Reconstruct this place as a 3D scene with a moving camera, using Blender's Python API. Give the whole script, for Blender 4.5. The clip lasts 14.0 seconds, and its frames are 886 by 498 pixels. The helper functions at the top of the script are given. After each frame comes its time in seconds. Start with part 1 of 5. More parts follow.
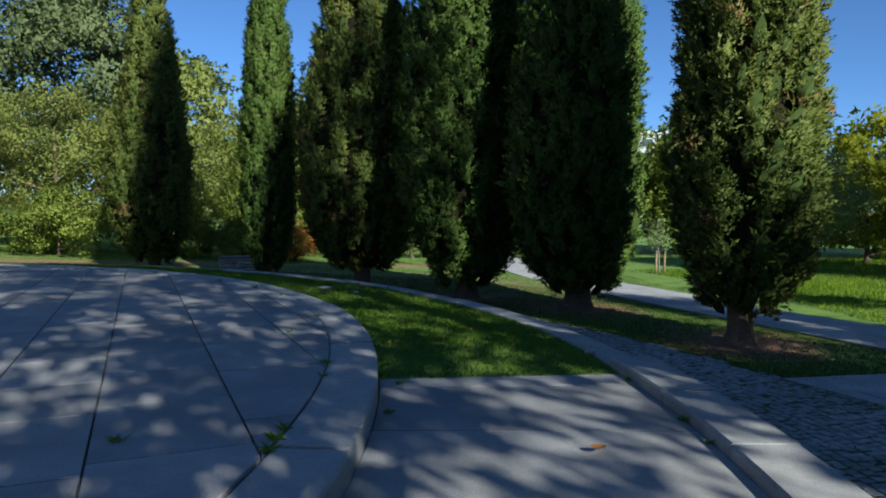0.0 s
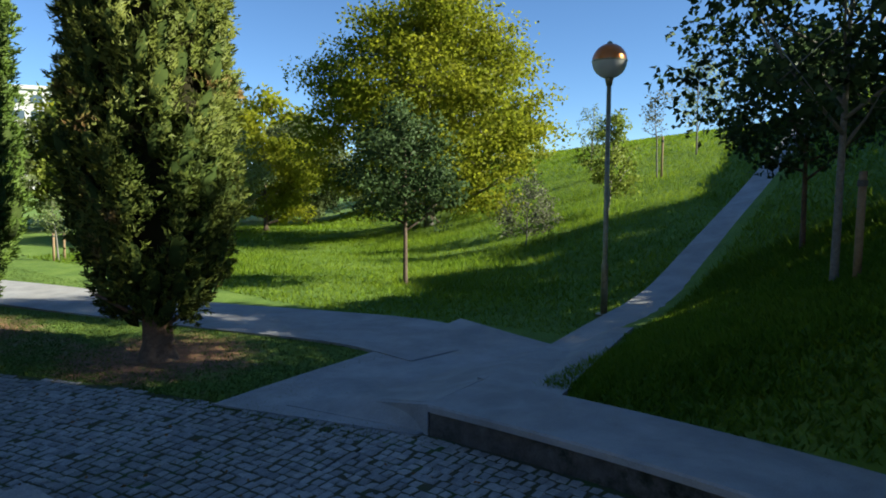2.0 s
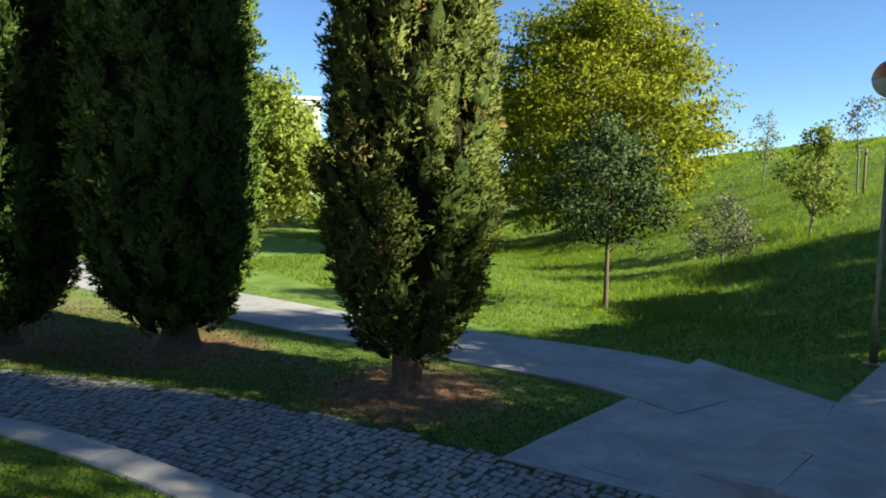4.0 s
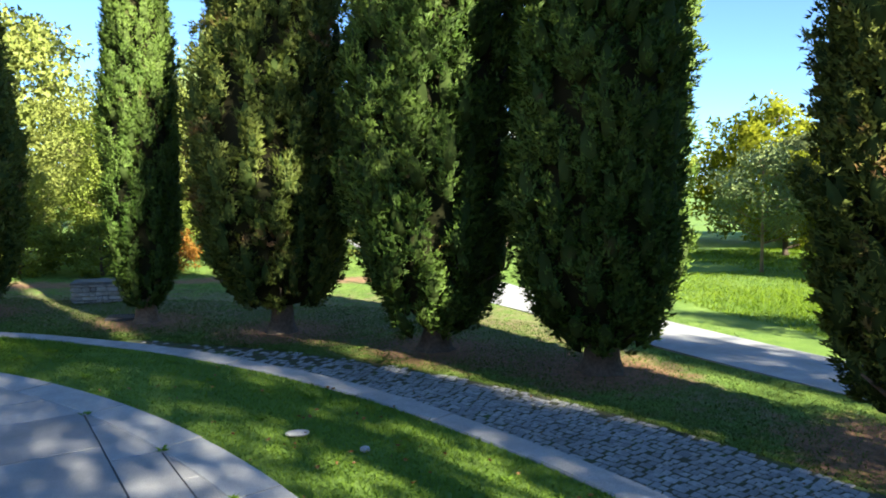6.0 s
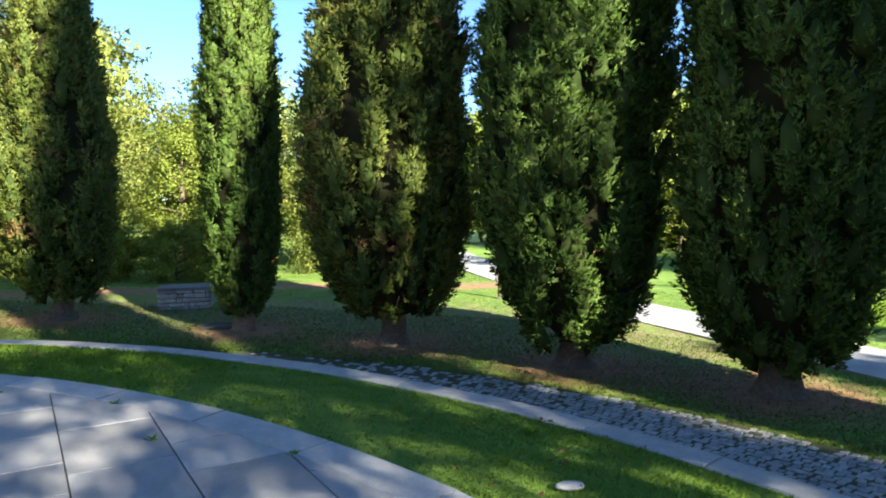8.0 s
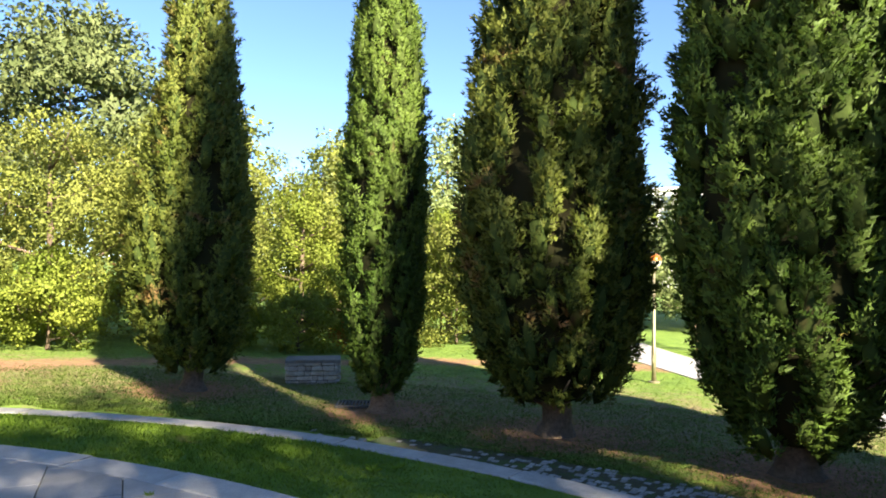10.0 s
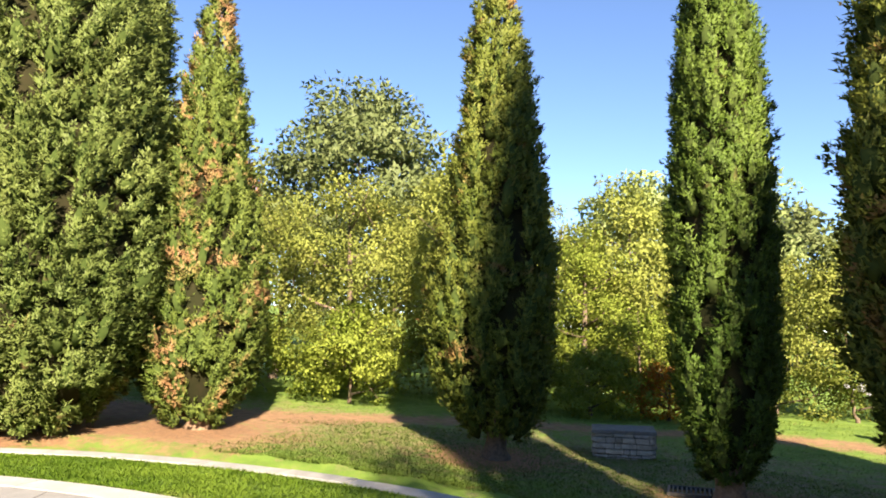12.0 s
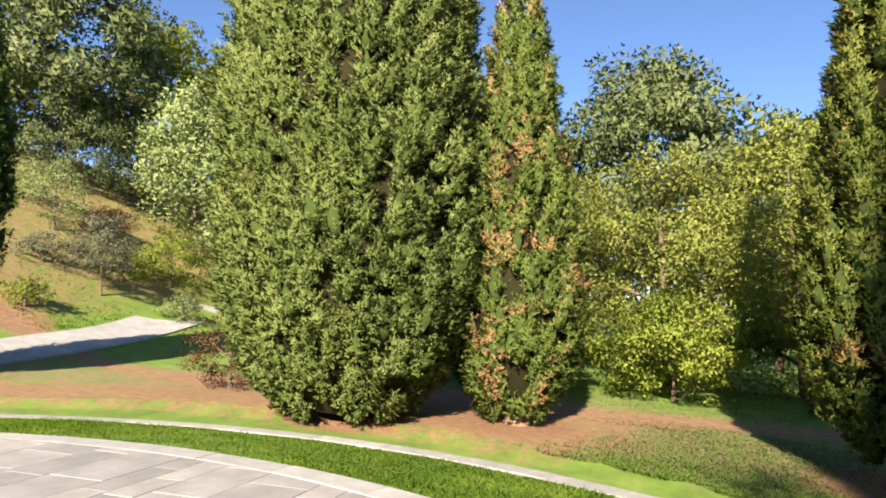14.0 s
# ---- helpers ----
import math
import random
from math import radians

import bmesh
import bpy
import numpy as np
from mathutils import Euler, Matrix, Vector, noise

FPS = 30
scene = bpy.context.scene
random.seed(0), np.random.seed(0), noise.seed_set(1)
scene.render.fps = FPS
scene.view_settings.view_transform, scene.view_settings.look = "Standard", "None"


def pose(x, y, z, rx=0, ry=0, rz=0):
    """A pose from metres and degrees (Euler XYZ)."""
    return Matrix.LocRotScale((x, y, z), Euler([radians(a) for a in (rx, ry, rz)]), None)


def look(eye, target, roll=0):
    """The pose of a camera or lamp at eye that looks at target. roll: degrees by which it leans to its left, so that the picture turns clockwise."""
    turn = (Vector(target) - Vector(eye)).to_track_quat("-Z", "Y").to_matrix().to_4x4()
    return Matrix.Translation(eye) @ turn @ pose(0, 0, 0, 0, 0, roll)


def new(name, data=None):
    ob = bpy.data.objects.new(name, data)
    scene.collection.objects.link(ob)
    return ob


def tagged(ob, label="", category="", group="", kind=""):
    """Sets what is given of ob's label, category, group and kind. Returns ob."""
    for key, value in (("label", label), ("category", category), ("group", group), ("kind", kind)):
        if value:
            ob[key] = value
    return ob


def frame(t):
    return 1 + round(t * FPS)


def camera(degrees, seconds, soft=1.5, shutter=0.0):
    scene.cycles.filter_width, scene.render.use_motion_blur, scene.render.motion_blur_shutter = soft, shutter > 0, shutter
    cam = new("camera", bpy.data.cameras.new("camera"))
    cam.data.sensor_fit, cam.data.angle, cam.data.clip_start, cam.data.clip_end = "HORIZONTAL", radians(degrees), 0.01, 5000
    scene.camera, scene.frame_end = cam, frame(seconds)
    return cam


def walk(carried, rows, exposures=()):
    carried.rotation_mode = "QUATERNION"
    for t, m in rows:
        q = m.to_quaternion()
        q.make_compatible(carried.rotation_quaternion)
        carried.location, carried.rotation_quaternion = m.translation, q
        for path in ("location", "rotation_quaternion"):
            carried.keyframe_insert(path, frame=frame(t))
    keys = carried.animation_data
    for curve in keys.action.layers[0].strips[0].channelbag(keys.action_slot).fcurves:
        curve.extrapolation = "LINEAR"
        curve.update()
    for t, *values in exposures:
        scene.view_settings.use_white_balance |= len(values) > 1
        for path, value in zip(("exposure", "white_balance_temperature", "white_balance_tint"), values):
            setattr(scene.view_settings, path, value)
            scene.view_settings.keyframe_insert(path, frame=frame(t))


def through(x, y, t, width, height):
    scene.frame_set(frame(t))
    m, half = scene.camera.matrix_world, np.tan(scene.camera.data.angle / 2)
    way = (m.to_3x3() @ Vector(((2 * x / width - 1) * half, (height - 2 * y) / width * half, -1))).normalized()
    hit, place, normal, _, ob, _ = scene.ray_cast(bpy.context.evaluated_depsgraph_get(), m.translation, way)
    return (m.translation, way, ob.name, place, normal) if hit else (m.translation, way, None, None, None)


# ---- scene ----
cam = camera(66.0, 14.0, 1.8)
PATH = [
    (0, (-0.229, -0.495, 1.598), (-0.18, 1.503, 1.503), 0.2),
    (0.5, (-0.12, -0.158, 1.686), (0.314, 1.787, 1.524), -0.0),
    (1, (0.139, 0.228, 1.773), (0.856, 2.086, 1.59), -0.2),
    (1.5, (0.308, 0.561, 1.82), (1.457, 2.187, 1.633), -0.1),
    (2, (0.378, 0.85, 1.951), (1.863, 2.175, 1.756), 0.0),
    (2.5, (0.413, 1.204, 2.071), (2.066, 2.312, 1.87), 0.1),
    (3, (0.255, 1.575, 2.143), (1.921, 2.664, 1.948), 0.3),
    (3.5, (-0.06, 1.969, 2.196), (1.481, 3.229, 2.004), 0.4),
    (4, (-0.462, 2.39, 2.303), (0.785, 3.942, 2.106), 0.7),
    (4.2, (-0.615, 2.519, 2.365), (0.475, 4.185, 2.172), 0.7),
    (6.3, (-1.702, 3.742, 2.327), (-1.286, 5.692, 2.165), -0.2),
    (6.5, (-1.842, 3.89, 2.309), (-1.411, 5.836, 2.145), -0.2),
    (7, (-2.224, 4.224, 2.308), (-1.865, 6.185, 2.147), -0.2),
    (7.2, (-2.378, 4.314, 2.315), (-2.029, 6.276, 2.155), -0.2),
    (9.3, (-3.389, 5.669, 2.208), (-3.226, 7.66, 2.122), 0.4),
    (9.5, (-3.484, 5.81, 2.207), (-3.388, 7.806, 2.14), 0.4),
    (10, (-3.756, 6.167, 2.195), (-3.692, 8.165, 2.261), 0.6),
    (10.5, (-4.01, 6.538, 2.209), (-4.032, 8.53, 2.385), 0.6),
    (11, (-4.295, 6.889, 2.189), (-4.522, 8.864, 2.409), 0.7),
    (11.5, (-4.576, 7.193, 2.178), (-5.005, 9.133, 2.404), 0.8),
    (12, (-4.899, 7.517, 2.187), (-5.559, 9.392, 2.407), 0.8),
    (12.5, (-5.228, 7.779, 2.189), (-6.103, 9.564, 2.415), 0.8),
    (13, (-5.585, 7.985, 2.182), (-6.695, 9.635, 2.396), 0.8),
    (13.5, (-5.982, 8.217, 2.177), (-7.301, 9.709, 2.352), 1.0),
    (14, (-6.311, 8.452, 2.197), (-7.657, 9.921, 2.368), 1.0),
]
EXPOSURES = [(0, 0.85, 5200, 5), (2.5, 1.45, 5950, 3), (4.2, 1.65, 6050, 4), (6.5, 2.5, 5850, 6), (9.5, 2.5, 6250, 9), (11, 2.32, 6850, 13), (12, 2.22, 6800, 14), (14, 1.8, 6450, 14)]
walk(cam, [(t, look(eye, target, roll)) for t, eye, target, roll in PATH], EXPOSURES)

# ---- world and sun ----
SUN_FROM = Vector((0.50, -0.866, 0)).normalized()
SUN_ELEVATION = radians(28)
world = bpy.data.worlds.new("world")
scene.world = world
world.use_nodes = True
sky = world.node_tree.nodes.new("ShaderNodeTexSky")
sky.sky_type, sky.sun_disc = "NISHITA", False
sky.sun_elevation, sky.sun_rotation = SUN_ELEVATION, math.atan2(SUN_FROM.x, SUN_FROM.y)
sky.air_density, sky.dust_density, sky.ozone_density = 0.8, 0.0, 4.0
sky.altitude = 1200
world.node_tree.links.new(sky.outputs[0], world.node_tree.nodes["Background"].inputs[0])
world.node_tree.nodes["Background"].inputs[1].default_value = 0.065
sun = new("sun", bpy.data.lights.new("sun", "SUN"))
sun.data.energy, sun.data.angle, sun.data.color = 5.0, radians(0.55), (1.0, 0.87, 0.66)
to_sun = Vector((SUN_FROM.x * math.cos(SUN_ELEVATION), SUN_FROM.y * math.cos(SUN_ELEVATION), math.sin(SUN_ELEVATION)))
sun.matrix_world = look(to_sun * 60, (0, 0, 0))


# ---- materials ----
def material(name, rough=0.8, metal=0.0):
    m = bpy.data.materials.new(name)
    m.use_nodes = True
    b = m.node_tree.nodes["Principled BSDF"]
    b.inputs["Roughness"].default_value, b.inputs["Metallic"].default_value = rough, metal
    return m, m.node_tree, b


def node(tree, kind, **values):
    n = tree.nodes.new(kind)
    for key, value in values.items():
        n.inputs[key.replace("_", " ")].default_value = value
    return n


def noise_out(tree, scale, detail=4.0, rough=0.6, distort=0.0, coords="Object"):
    co = tree.nodes.new("ShaderNodeTexCoord")
    n = node(tree, "ShaderNodeTexNoise", Scale=scale, Detail=detail, Roughness=rough, Distortion=distort)
    tree.links.new(co.outputs[coords], n.inputs["Vector"])
    return n.outputs[0]


def ramp(tree, fac, stops):
    r = tree.nodes.new("ShaderNodeValToRGB")
    r.color_ramp.elements[0].position, r.color_ramp.elements[1].position = stops[0][0], stops[-1][0]
    r.color_ramp.elements[0].color, r.color_ramp.elements[1].color = (*stops[0][1], 1), (*stops[-1][1], 1)
    for p, c in stops[1:-1]:
        e = r.color_ramp.elements.new(p)
        e.color = (*c, 1)
    tree.links.new(fac, r.inputs[0])
    return r.outputs[0]


def mixed(tree, fac, a, b, mode="MIX"):
    m = tree.nodes.new("ShaderNodeMix")
    m.data_type, m.blend_type = "RGBA", mode
    for value, socket in ((fac, m.inputs[0]), (a, m.inputs[6]), (b, m.inputs[7])):
        if isinstance(value, (int, float)):
            socket.default_value = value
        elif isinstance(value, tuple):
            socket.default_value = (*value, 1)
        else:
            tree.links.new(value, socket)
    return m.outputs[2]


def relief(tree, b, height, strength, distance=0.01):
    n = node(tree, "ShaderNodeBump", Strength=strength, Distance=distance)
    tree.links.new(height, n.inputs["Height"])
    tree.links.new(n.outputs[0], b.inputs["Normal"])


def leaf_material(name, dark, mid, light, odd=None, odd_share=0.0, through=0.3, patch=0.6, gloss=0.5):
    """Leaves: each island its own tint, larger patches by noise, light let through."""
    m, t, b = material(name, gloss)
    geo = t.nodes.new("ShaderNodeNewGeometry")
    tint = ramp(t, geo.outputs["Random Per Island"], [(0.0, tuple(0.5 * (a + b) for a, b in zip(dark, mid))), (0.5, mid), (1.0, tuple(0.55 * a + 0.45 * b for a, b in zip(light, mid)))])
    large = ramp(t, noise_out(t, patch, 3.0), [(0.35, dark), (0.65, light)])
    tuft = ramp(t, noise_out(t, 5.5, 3.0, 0.6), [(0.36, dark), (0.5, mid), (0.64, light)])
    col = mixed(t, 0.5, mixed(t, 0.5, tint, tuft), large)
    if odd:
        spot = ramp(t, noise_out(t, 1.1, 3.0, 0.7, 0.5), [(0.68 - 0.16 * odd_share, (0, 0, 0)), (0.78 - 0.16 * odd_share, (1, 1, 1))])
        col = mixed(t, spot, col, odd)
    t.links.new(col, b.inputs["Base Color"])
    b.inputs["Specular IOR Level"].default_value = 0.12
    tr = t.nodes.new("ShaderNodeBsdfTranslucent")
    t.links.new(col, tr.inputs[0])
    mix = node(t, "ShaderNodeMixShader", Fac=through)
    t.links.new(b.outputs[0], mix.inputs[1])
    t.links.new(tr.outputs[0], mix.inputs[2])
    t.links.new(mix.outputs[0], t.nodes["Material Output"].inputs[0])
    return m


def stone_material(name, low, high, scale=6.0, bump=0.4, rough=0.85, spread=0.25, moss=None):
    m, t, b = material(name, rough)
    col = ramp(t, noise_out(t, scale, 6.0, 0.65, 0.3), [(0.3, low), (0.7, high)])
    speck = ramp(t, noise_out(t, 140.0, 2.0), [(0.35, (0.62, 0.62, 0.62)), (0.65, (1.25, 1.25, 1.25))])
    col = mixed(t, 0.5, col, speck, "MULTIPLY")
    info = t.nodes.new("ShaderNodeObjectInfo")
    geo = t.nodes.new("ShaderNodeNewGeometry")
    s = 1 - spread
    own = ramp(t, info.outputs["Random"], [(0, (s, s, s * 1.02)), (0.6, (1, 1, 1)), (1, (1 + spread * 0.6, 1 + spread * 0.5, 1 + spread * 0.4))])
    isl = ramp(t, geo.outputs["Random Per Island"], [(0, (s, s, s * 1.02)), (0.6, (1, 1, 1)), (1, (1 + spread * 0.6, 1 + spread * 0.5, 1 + spread * 0.4))])
    col = mixed(t, 0.8, col, own, "MULTIPLY")
    col = mixed(t, 0.8, col, isl, "MULTIPLY")
    stain = ramp(t, noise_out(t, 0.9, 5.0, 0.7, 0.6), [(0.42, (0.72, 0.7, 0.66)), (0.62, (1, 1, 1))])
    col = mixed(t, 0.6, col, stain, "MULTIPLY")
    if moss:
        where = ramp(t, noise_out(t, 3.0, 6.0, 0.75), [(0.5, (0, 0, 0)), (0.66, (1, 1, 1))])
        col = mixed(t, where, col, moss)
    t.links.new(col, b.inputs["Base Color"])
    relief(t, b, noise_out(t, 45.0, 6.0, 0.7), bump, 0.006)
    return m


CYPRESS = leaf_material("cypress_foliage", (0.038, 0.080, 0.012), (0.085, 0.146, 0.023), (0.155, 0.215, 0.042), (0.26, 0.13, 0.055), 0.0, 0.22)
CYPRESS_RUSTY = leaf_material("cypress_rusty_foliage", (0.058, 0.090, 0.014), (0.122, 0.156, 0.027), (0.202, 0.218, 0.048), (0.28, 0.155, 0.07), 0.5, 0.22)
CYPRESS_BROWN = leaf_material("browning_foliage", (0.060, 0.100, 0.018), (0.115, 0.165, 0.032), (0.180, 0.220, 0.054), (0.33, 0.19, 0.095), 0.95, 0.22)
JUNIPER = leaf_material("juniper_foliage", (0.078, 0.114, 0.028), (0.132, 0.176, 0.046), (0.190, 0.228, 0.068), (0.30, 0.19, 0.08), 0.05, 0.2)
# near-black: the shade deep inside the crowns, put into the colour
INNER_SHADE = leaf_material("inner_foliage", (0.010, 0.014, 0.004), (0.018, 0.021, 0.007), (0.030, 0.024, 0.012), None, 0, 0.0, gloss=0.95)
# darker copy of the cypress greens, with shade painted in
PAINTED_SHADE = leaf_material("painted_shade_foliage", (0.022, 0.038, 0.008), (0.040, 0.060, 0.013), (0.060, 0.082, 0.020), (0.07, 0.04, 0.02), 0.3, 0.0, gloss=0.95)
BEECH = leaf_material("beech_leaves", (0.14, 0.18, 0.012), (0.25, 0.29, 0.018), (0.36, 0.36, 0.026), (0.38, 0.29, 0.03), 0.1, 0.65)
WILLOW = leaf_material("willow_leaves", (0.14, 0.18, 0.038), (0.235, 0.278, 0.058), (0.335, 0.35, 0.088), (0.34, 0.25, 0.08), 0.2, 0.4)
LIME = leaf_material("hazel_leaves", (0.13, 0.19, 0.028), (0.24, 0.31, 0.045), (0.35, 0.385, 0.075), (0.38, 0.29, 0.06), 0.15, 0.42)
OAK = leaf_material("oak_leaves", (0.06, 0.085, 0.03), (0.115, 0.15, 0.055), (0.19, 0.22, 0.09), None, 0, 0.25)
APPLE = leaf_material("apple_leaves", (0.03, 0.06, 0.02), (0.06, 0.105, 0.035), (0.11, 0.16, 0.06), None, 0, 0.3)
PALE = leaf_material("pale_leaves", (0.149, 0.207, 0.069), (0.253, 0.322, 0.115), (0.38, 0.437, 0.184), None, 0, 0.35)
AUTUMN = leaf_material("autumn_leaves", (0.28, 0.10, 0.02), (0.42, 0.18, 0.03), (0.50, 0.28, 0.06), None, 0, 0.4)
RUSSET = leaf_material("russet_leaves", (0.07, 0.04, 0.02), (0.14, 0.075, 0.035), (0.22, 0.13, 0.06), None, 0, 0.3)
GREY_LEAF = leaf_material("olive_leaves", (0.08, 0.09, 0.05), (0.14, 0.15, 0.09), (0.24, 0.25, 0.17), None, 0, 0.2)
BLADES = leaf_material("grass_blades", (0.10, 0.19, 0.016), (0.18, 0.30, 0.028), (0.27, 0.38, 0.05), (0.30, 0.28, 0.09), 0.1, 0.5, 0.8)
MEADOW = leaf_material("meadow_blades", (0.11, 0.20, 0.010), (0.20, 0.31, 0.018), (0.30, 0.40, 0.03), (0.28, 0.28, 0.08), 0.1, 0.45, 0.5)
TURF = leaf_material("turf_blades", (0.065, 0.115, 0.016), (0.115, 0.175, 0.026), (0.175, 0.23, 0.045), (0.24, 0.18, 0.08), 0.5, 0.4, 0.5)
LITTER = leaf_material("litter", (0.10, 0.05, 0.02), (0.20, 0.10, 0.035), (0.30, 0.17, 0.06), None, 0, 0.1)

SLAB = stone_material("granite_slab", (0.265, 0.265, 0.27), (0.38, 0.372, 0.365), 2.5, 0.3, 0.78, 0.28)
RING = stone_material("granite_edging", (0.33, 0.335, 0.34), (0.46, 0.45, 0.43), 5.0, 0.35, 0.8, 0.12)
KERB = stone_material("granite_kerb", (0.29, 0.29, 0.29), (0.43, 0.42, 0.40), 6.0, 0.4, 0.85, 0.16)
SETT = stone_material("granite_sett", (0.22, 0.228, 0.235), (0.37, 0.367, 0.36), 14.0, 0.5, 0.8, 0.35)
CONCRETE = stone_material("concrete_path", (0.31, 0.316, 0.32), (0.45, 0.44, 0.43), 2.2, 0.35, 0.9, 0.04)
OLD_WALL = stone_material("weathered_wall", (0.07, 0.065, 0.055), (0.19, 0.175, 0.15), 7.0, 0.9, 0.95, 0.1, (0.02, 0.024, 0.012))
DRYSTONE = stone_material("pale_drystone", (0.30, 0.28, 0.24), (0.54, 0.51, 0.46), 9.0, 0.7, 0.9, 0.4)
SLATE = stone_material("slate", (0.12, 0.12, 0.12), (0.24, 0.23, 0.21), 8.0, 0.6, 0.85, 0.35)
JOINT = stone_material("earth_joint", (0.05, 0.055, 0.025), (0.09, 0.085, 0.045), 9.0, 0.8, 1.0, 0.0, (0.045, 0.095, 0.015))
GAP = stone_material("dark_joint", (0.08, 0.078, 0.065), (0.15, 0.145, 0.12), 9.0, 0.5, 1.0, 0.0)
BARK = stone_material("bark", (0.07, 0.05, 0.035), (0.19, 0.14, 0.10), 18.0, 1.0, 0.95, 0.15)
RED_BARK = stone_material("reddish_bark", (0.13, 0.08, 0.05), (0.30, 0.20, 0.13), 22.0, 1.0, 0.95, 0.1)
GREY_BARK = stone_material("grey_bark", (0.13, 0.125, 0.11), (0.27, 0.26, 0.23), 25.0, 0.8, 0.9, 0.15)
TIMBER = stone_material("stake_timber", (0.22, 0.15, 0.08), (0.36, 0.26, 0.15), 12.0, 0.6, 0.85, 0.15)


def ground_material():
    """Grass with bare earth, needle litter and dry turf where the mesh's own wear says so."""
    m, t, b = material("ground_cover", 0.95)
    grass = ramp(t, noise_out(t, 1.6, 6.0, 0.7), [(0.3, (0.08, 0.15, 0.014)), (0.5, (0.13, 0.22, 0.022)), (0.7, (0.19, 0.28, 0.04))])
    dry = ramp(t, noise_out(t, 9.0, 5.0, 0.7), [(0.3, (0.15, 0.12, 0.055)), (0.7, (0.30, 0.23, 0.12))])
    soil = ramp(t, noise_out(t, 5.0, 6.0, 0.7), [(0.3, (0.18, 0.10, 0.05)), (0.7, (0.36, 0.21, 0.11))])
    needles = ramp(t, noise_out(t, 14.0, 5.0, 0.75), [(0.3, (0.12, 0.065, 0.035)), (0.7, (0.36, 0.19, 0.09))])
    edge = noise_out(t, 3.5, 6.0, 0.8)
    col = grass
    for name, tone in (("dry", dry), ("soil", soil), ("needles", needles)):
        a = t.nodes.new("ShaderNodeAttribute")
        a.attribute_name = name
        add = t.nodes.new("ShaderNodeMath")
        add.operation = "ADD"
        t.links.new(a.outputs["Fac"], add.inputs[0])
        t.links.new(edge, add.inputs[1])
        f = ramp(t, add.outputs[0], [(0.78, (0, 0, 0)), (1.0, (1, 1, 1))])
        col = mixed(t, f, col, tone)
    t.links.new(col, b.inputs["Base Color"])
    relief(t, b, noise_out(t, 30.0, 6.0, 0.8), 0.9, 0.03)
    return m


GROUND = ground_material()


# ---- helpers for meshes ----
def as_mesh(name, verts, faces, mat, smooth=False, normals=None):
    """One mesh from vertex and face arrays; faces of one length."""
    verts, faces = np.asarray(verts, dtype=np.float32), np.asarray(faces, dtype=np.int32)
    me = bpy.data.meshes.new(name)
    n, k = faces.shape
    me.vertices.add(len(verts))
    me.vertices.foreach_set("co", verts.ravel())
    me.loops.add(n * k)
    me.loops.foreach_set("vertex_index", faces.ravel())
    me.polygons.add(n)
    me.polygons.foreach_set("loop_start", np.arange(0, n * k, k, dtype=np.int32))
    me.polygons.foreach_set("use_smooth", np.full(n, smooth))
    me.update(calc_edges=True)
    me.materials.append(mat)
    if normals is not None:
        me.polygons.foreach_set("use_smooth", np.full(n, True))
        me.normals_split_custom_set_from_vertices(np.asarray(normals, dtype=np.float32))
    return me


def part(name, data, mat, parent, label=""):
    """Links a bmesh or a mesh as one object under a thing."""
    if isinstance(data, bmesh.types.BMesh):
        me = bpy.data.meshes.new(name)
        data.to_mesh(me)
        data.free()
        me.materials.append(mat)
        data = me
    ob = new(name, data)
    ob.parent = parent
    if label:
        ob["label"] = label
    return ob


def thing(name, x, y, z, label, category, group="", kind=""):
    ob = new(name)
    ob.location = (x, y, z)
    return tagged(ob, label, category, group, kind)


def tube(points, radii, sides=10, rough=0.0, rng=None):
    """A tapered tube along points, with capped ends, as vertices and quads."""
    pts = np.asarray(points, float)
    verts, faces = [], []
    for i, p in enumerate(pts):
        d = pts[min(i + 1, len(pts) - 1)] - pts[max(i - 1, 0)]
        d /= np.linalg.norm(d) + 1e-9
        a = np.cross(d, (0.31, 0.95, 0.02) if abs(d[1]) < 0.9 else (1, 0, 0))
        a /= np.linalg.norm(a)
        c = np.cross(d, a)
        for k in range(sides):
            w = 2 * math.pi * k / sides
            r = radii[i] * (1 + (rng.uniform(-rough, rough) if rng is not None else 0))
            verts.append(p + r * (math.cos(w) * a + math.sin(w) * c))
    for i in range(len(pts) - 1):
        for k in range(sides):
            j = (k + 1) % sides
            faces.append((i * sides + k, i * sides + j, (i + 1) * sides + j, (i + 1) * sides + k))
    n = len(verts)
    verts += [pts[0], pts[-1]]
    for k in range(0, sides, 2):
        faces.append((n, (k + 2) % sides, k + 1, k))
        e = (len(pts) - 1) * sides
        faces.append((n + 1, e + k, e + k + 1, e + (k + 2) % sides))
    return np.array(verts), np.array(faces)


def merged(pieces):
    verts, faces, n = [], [], 0
    for v, f in pieces:
        verts.append(v)
        faces.append(np.asarray(f) + n)
        n += len(v)
    return np.concatenate(verts), np.concatenate(faces)


def unit(v):
    return v / (np.linalg.norm(v, axis=-1, keepdims=True) + 1e-9)


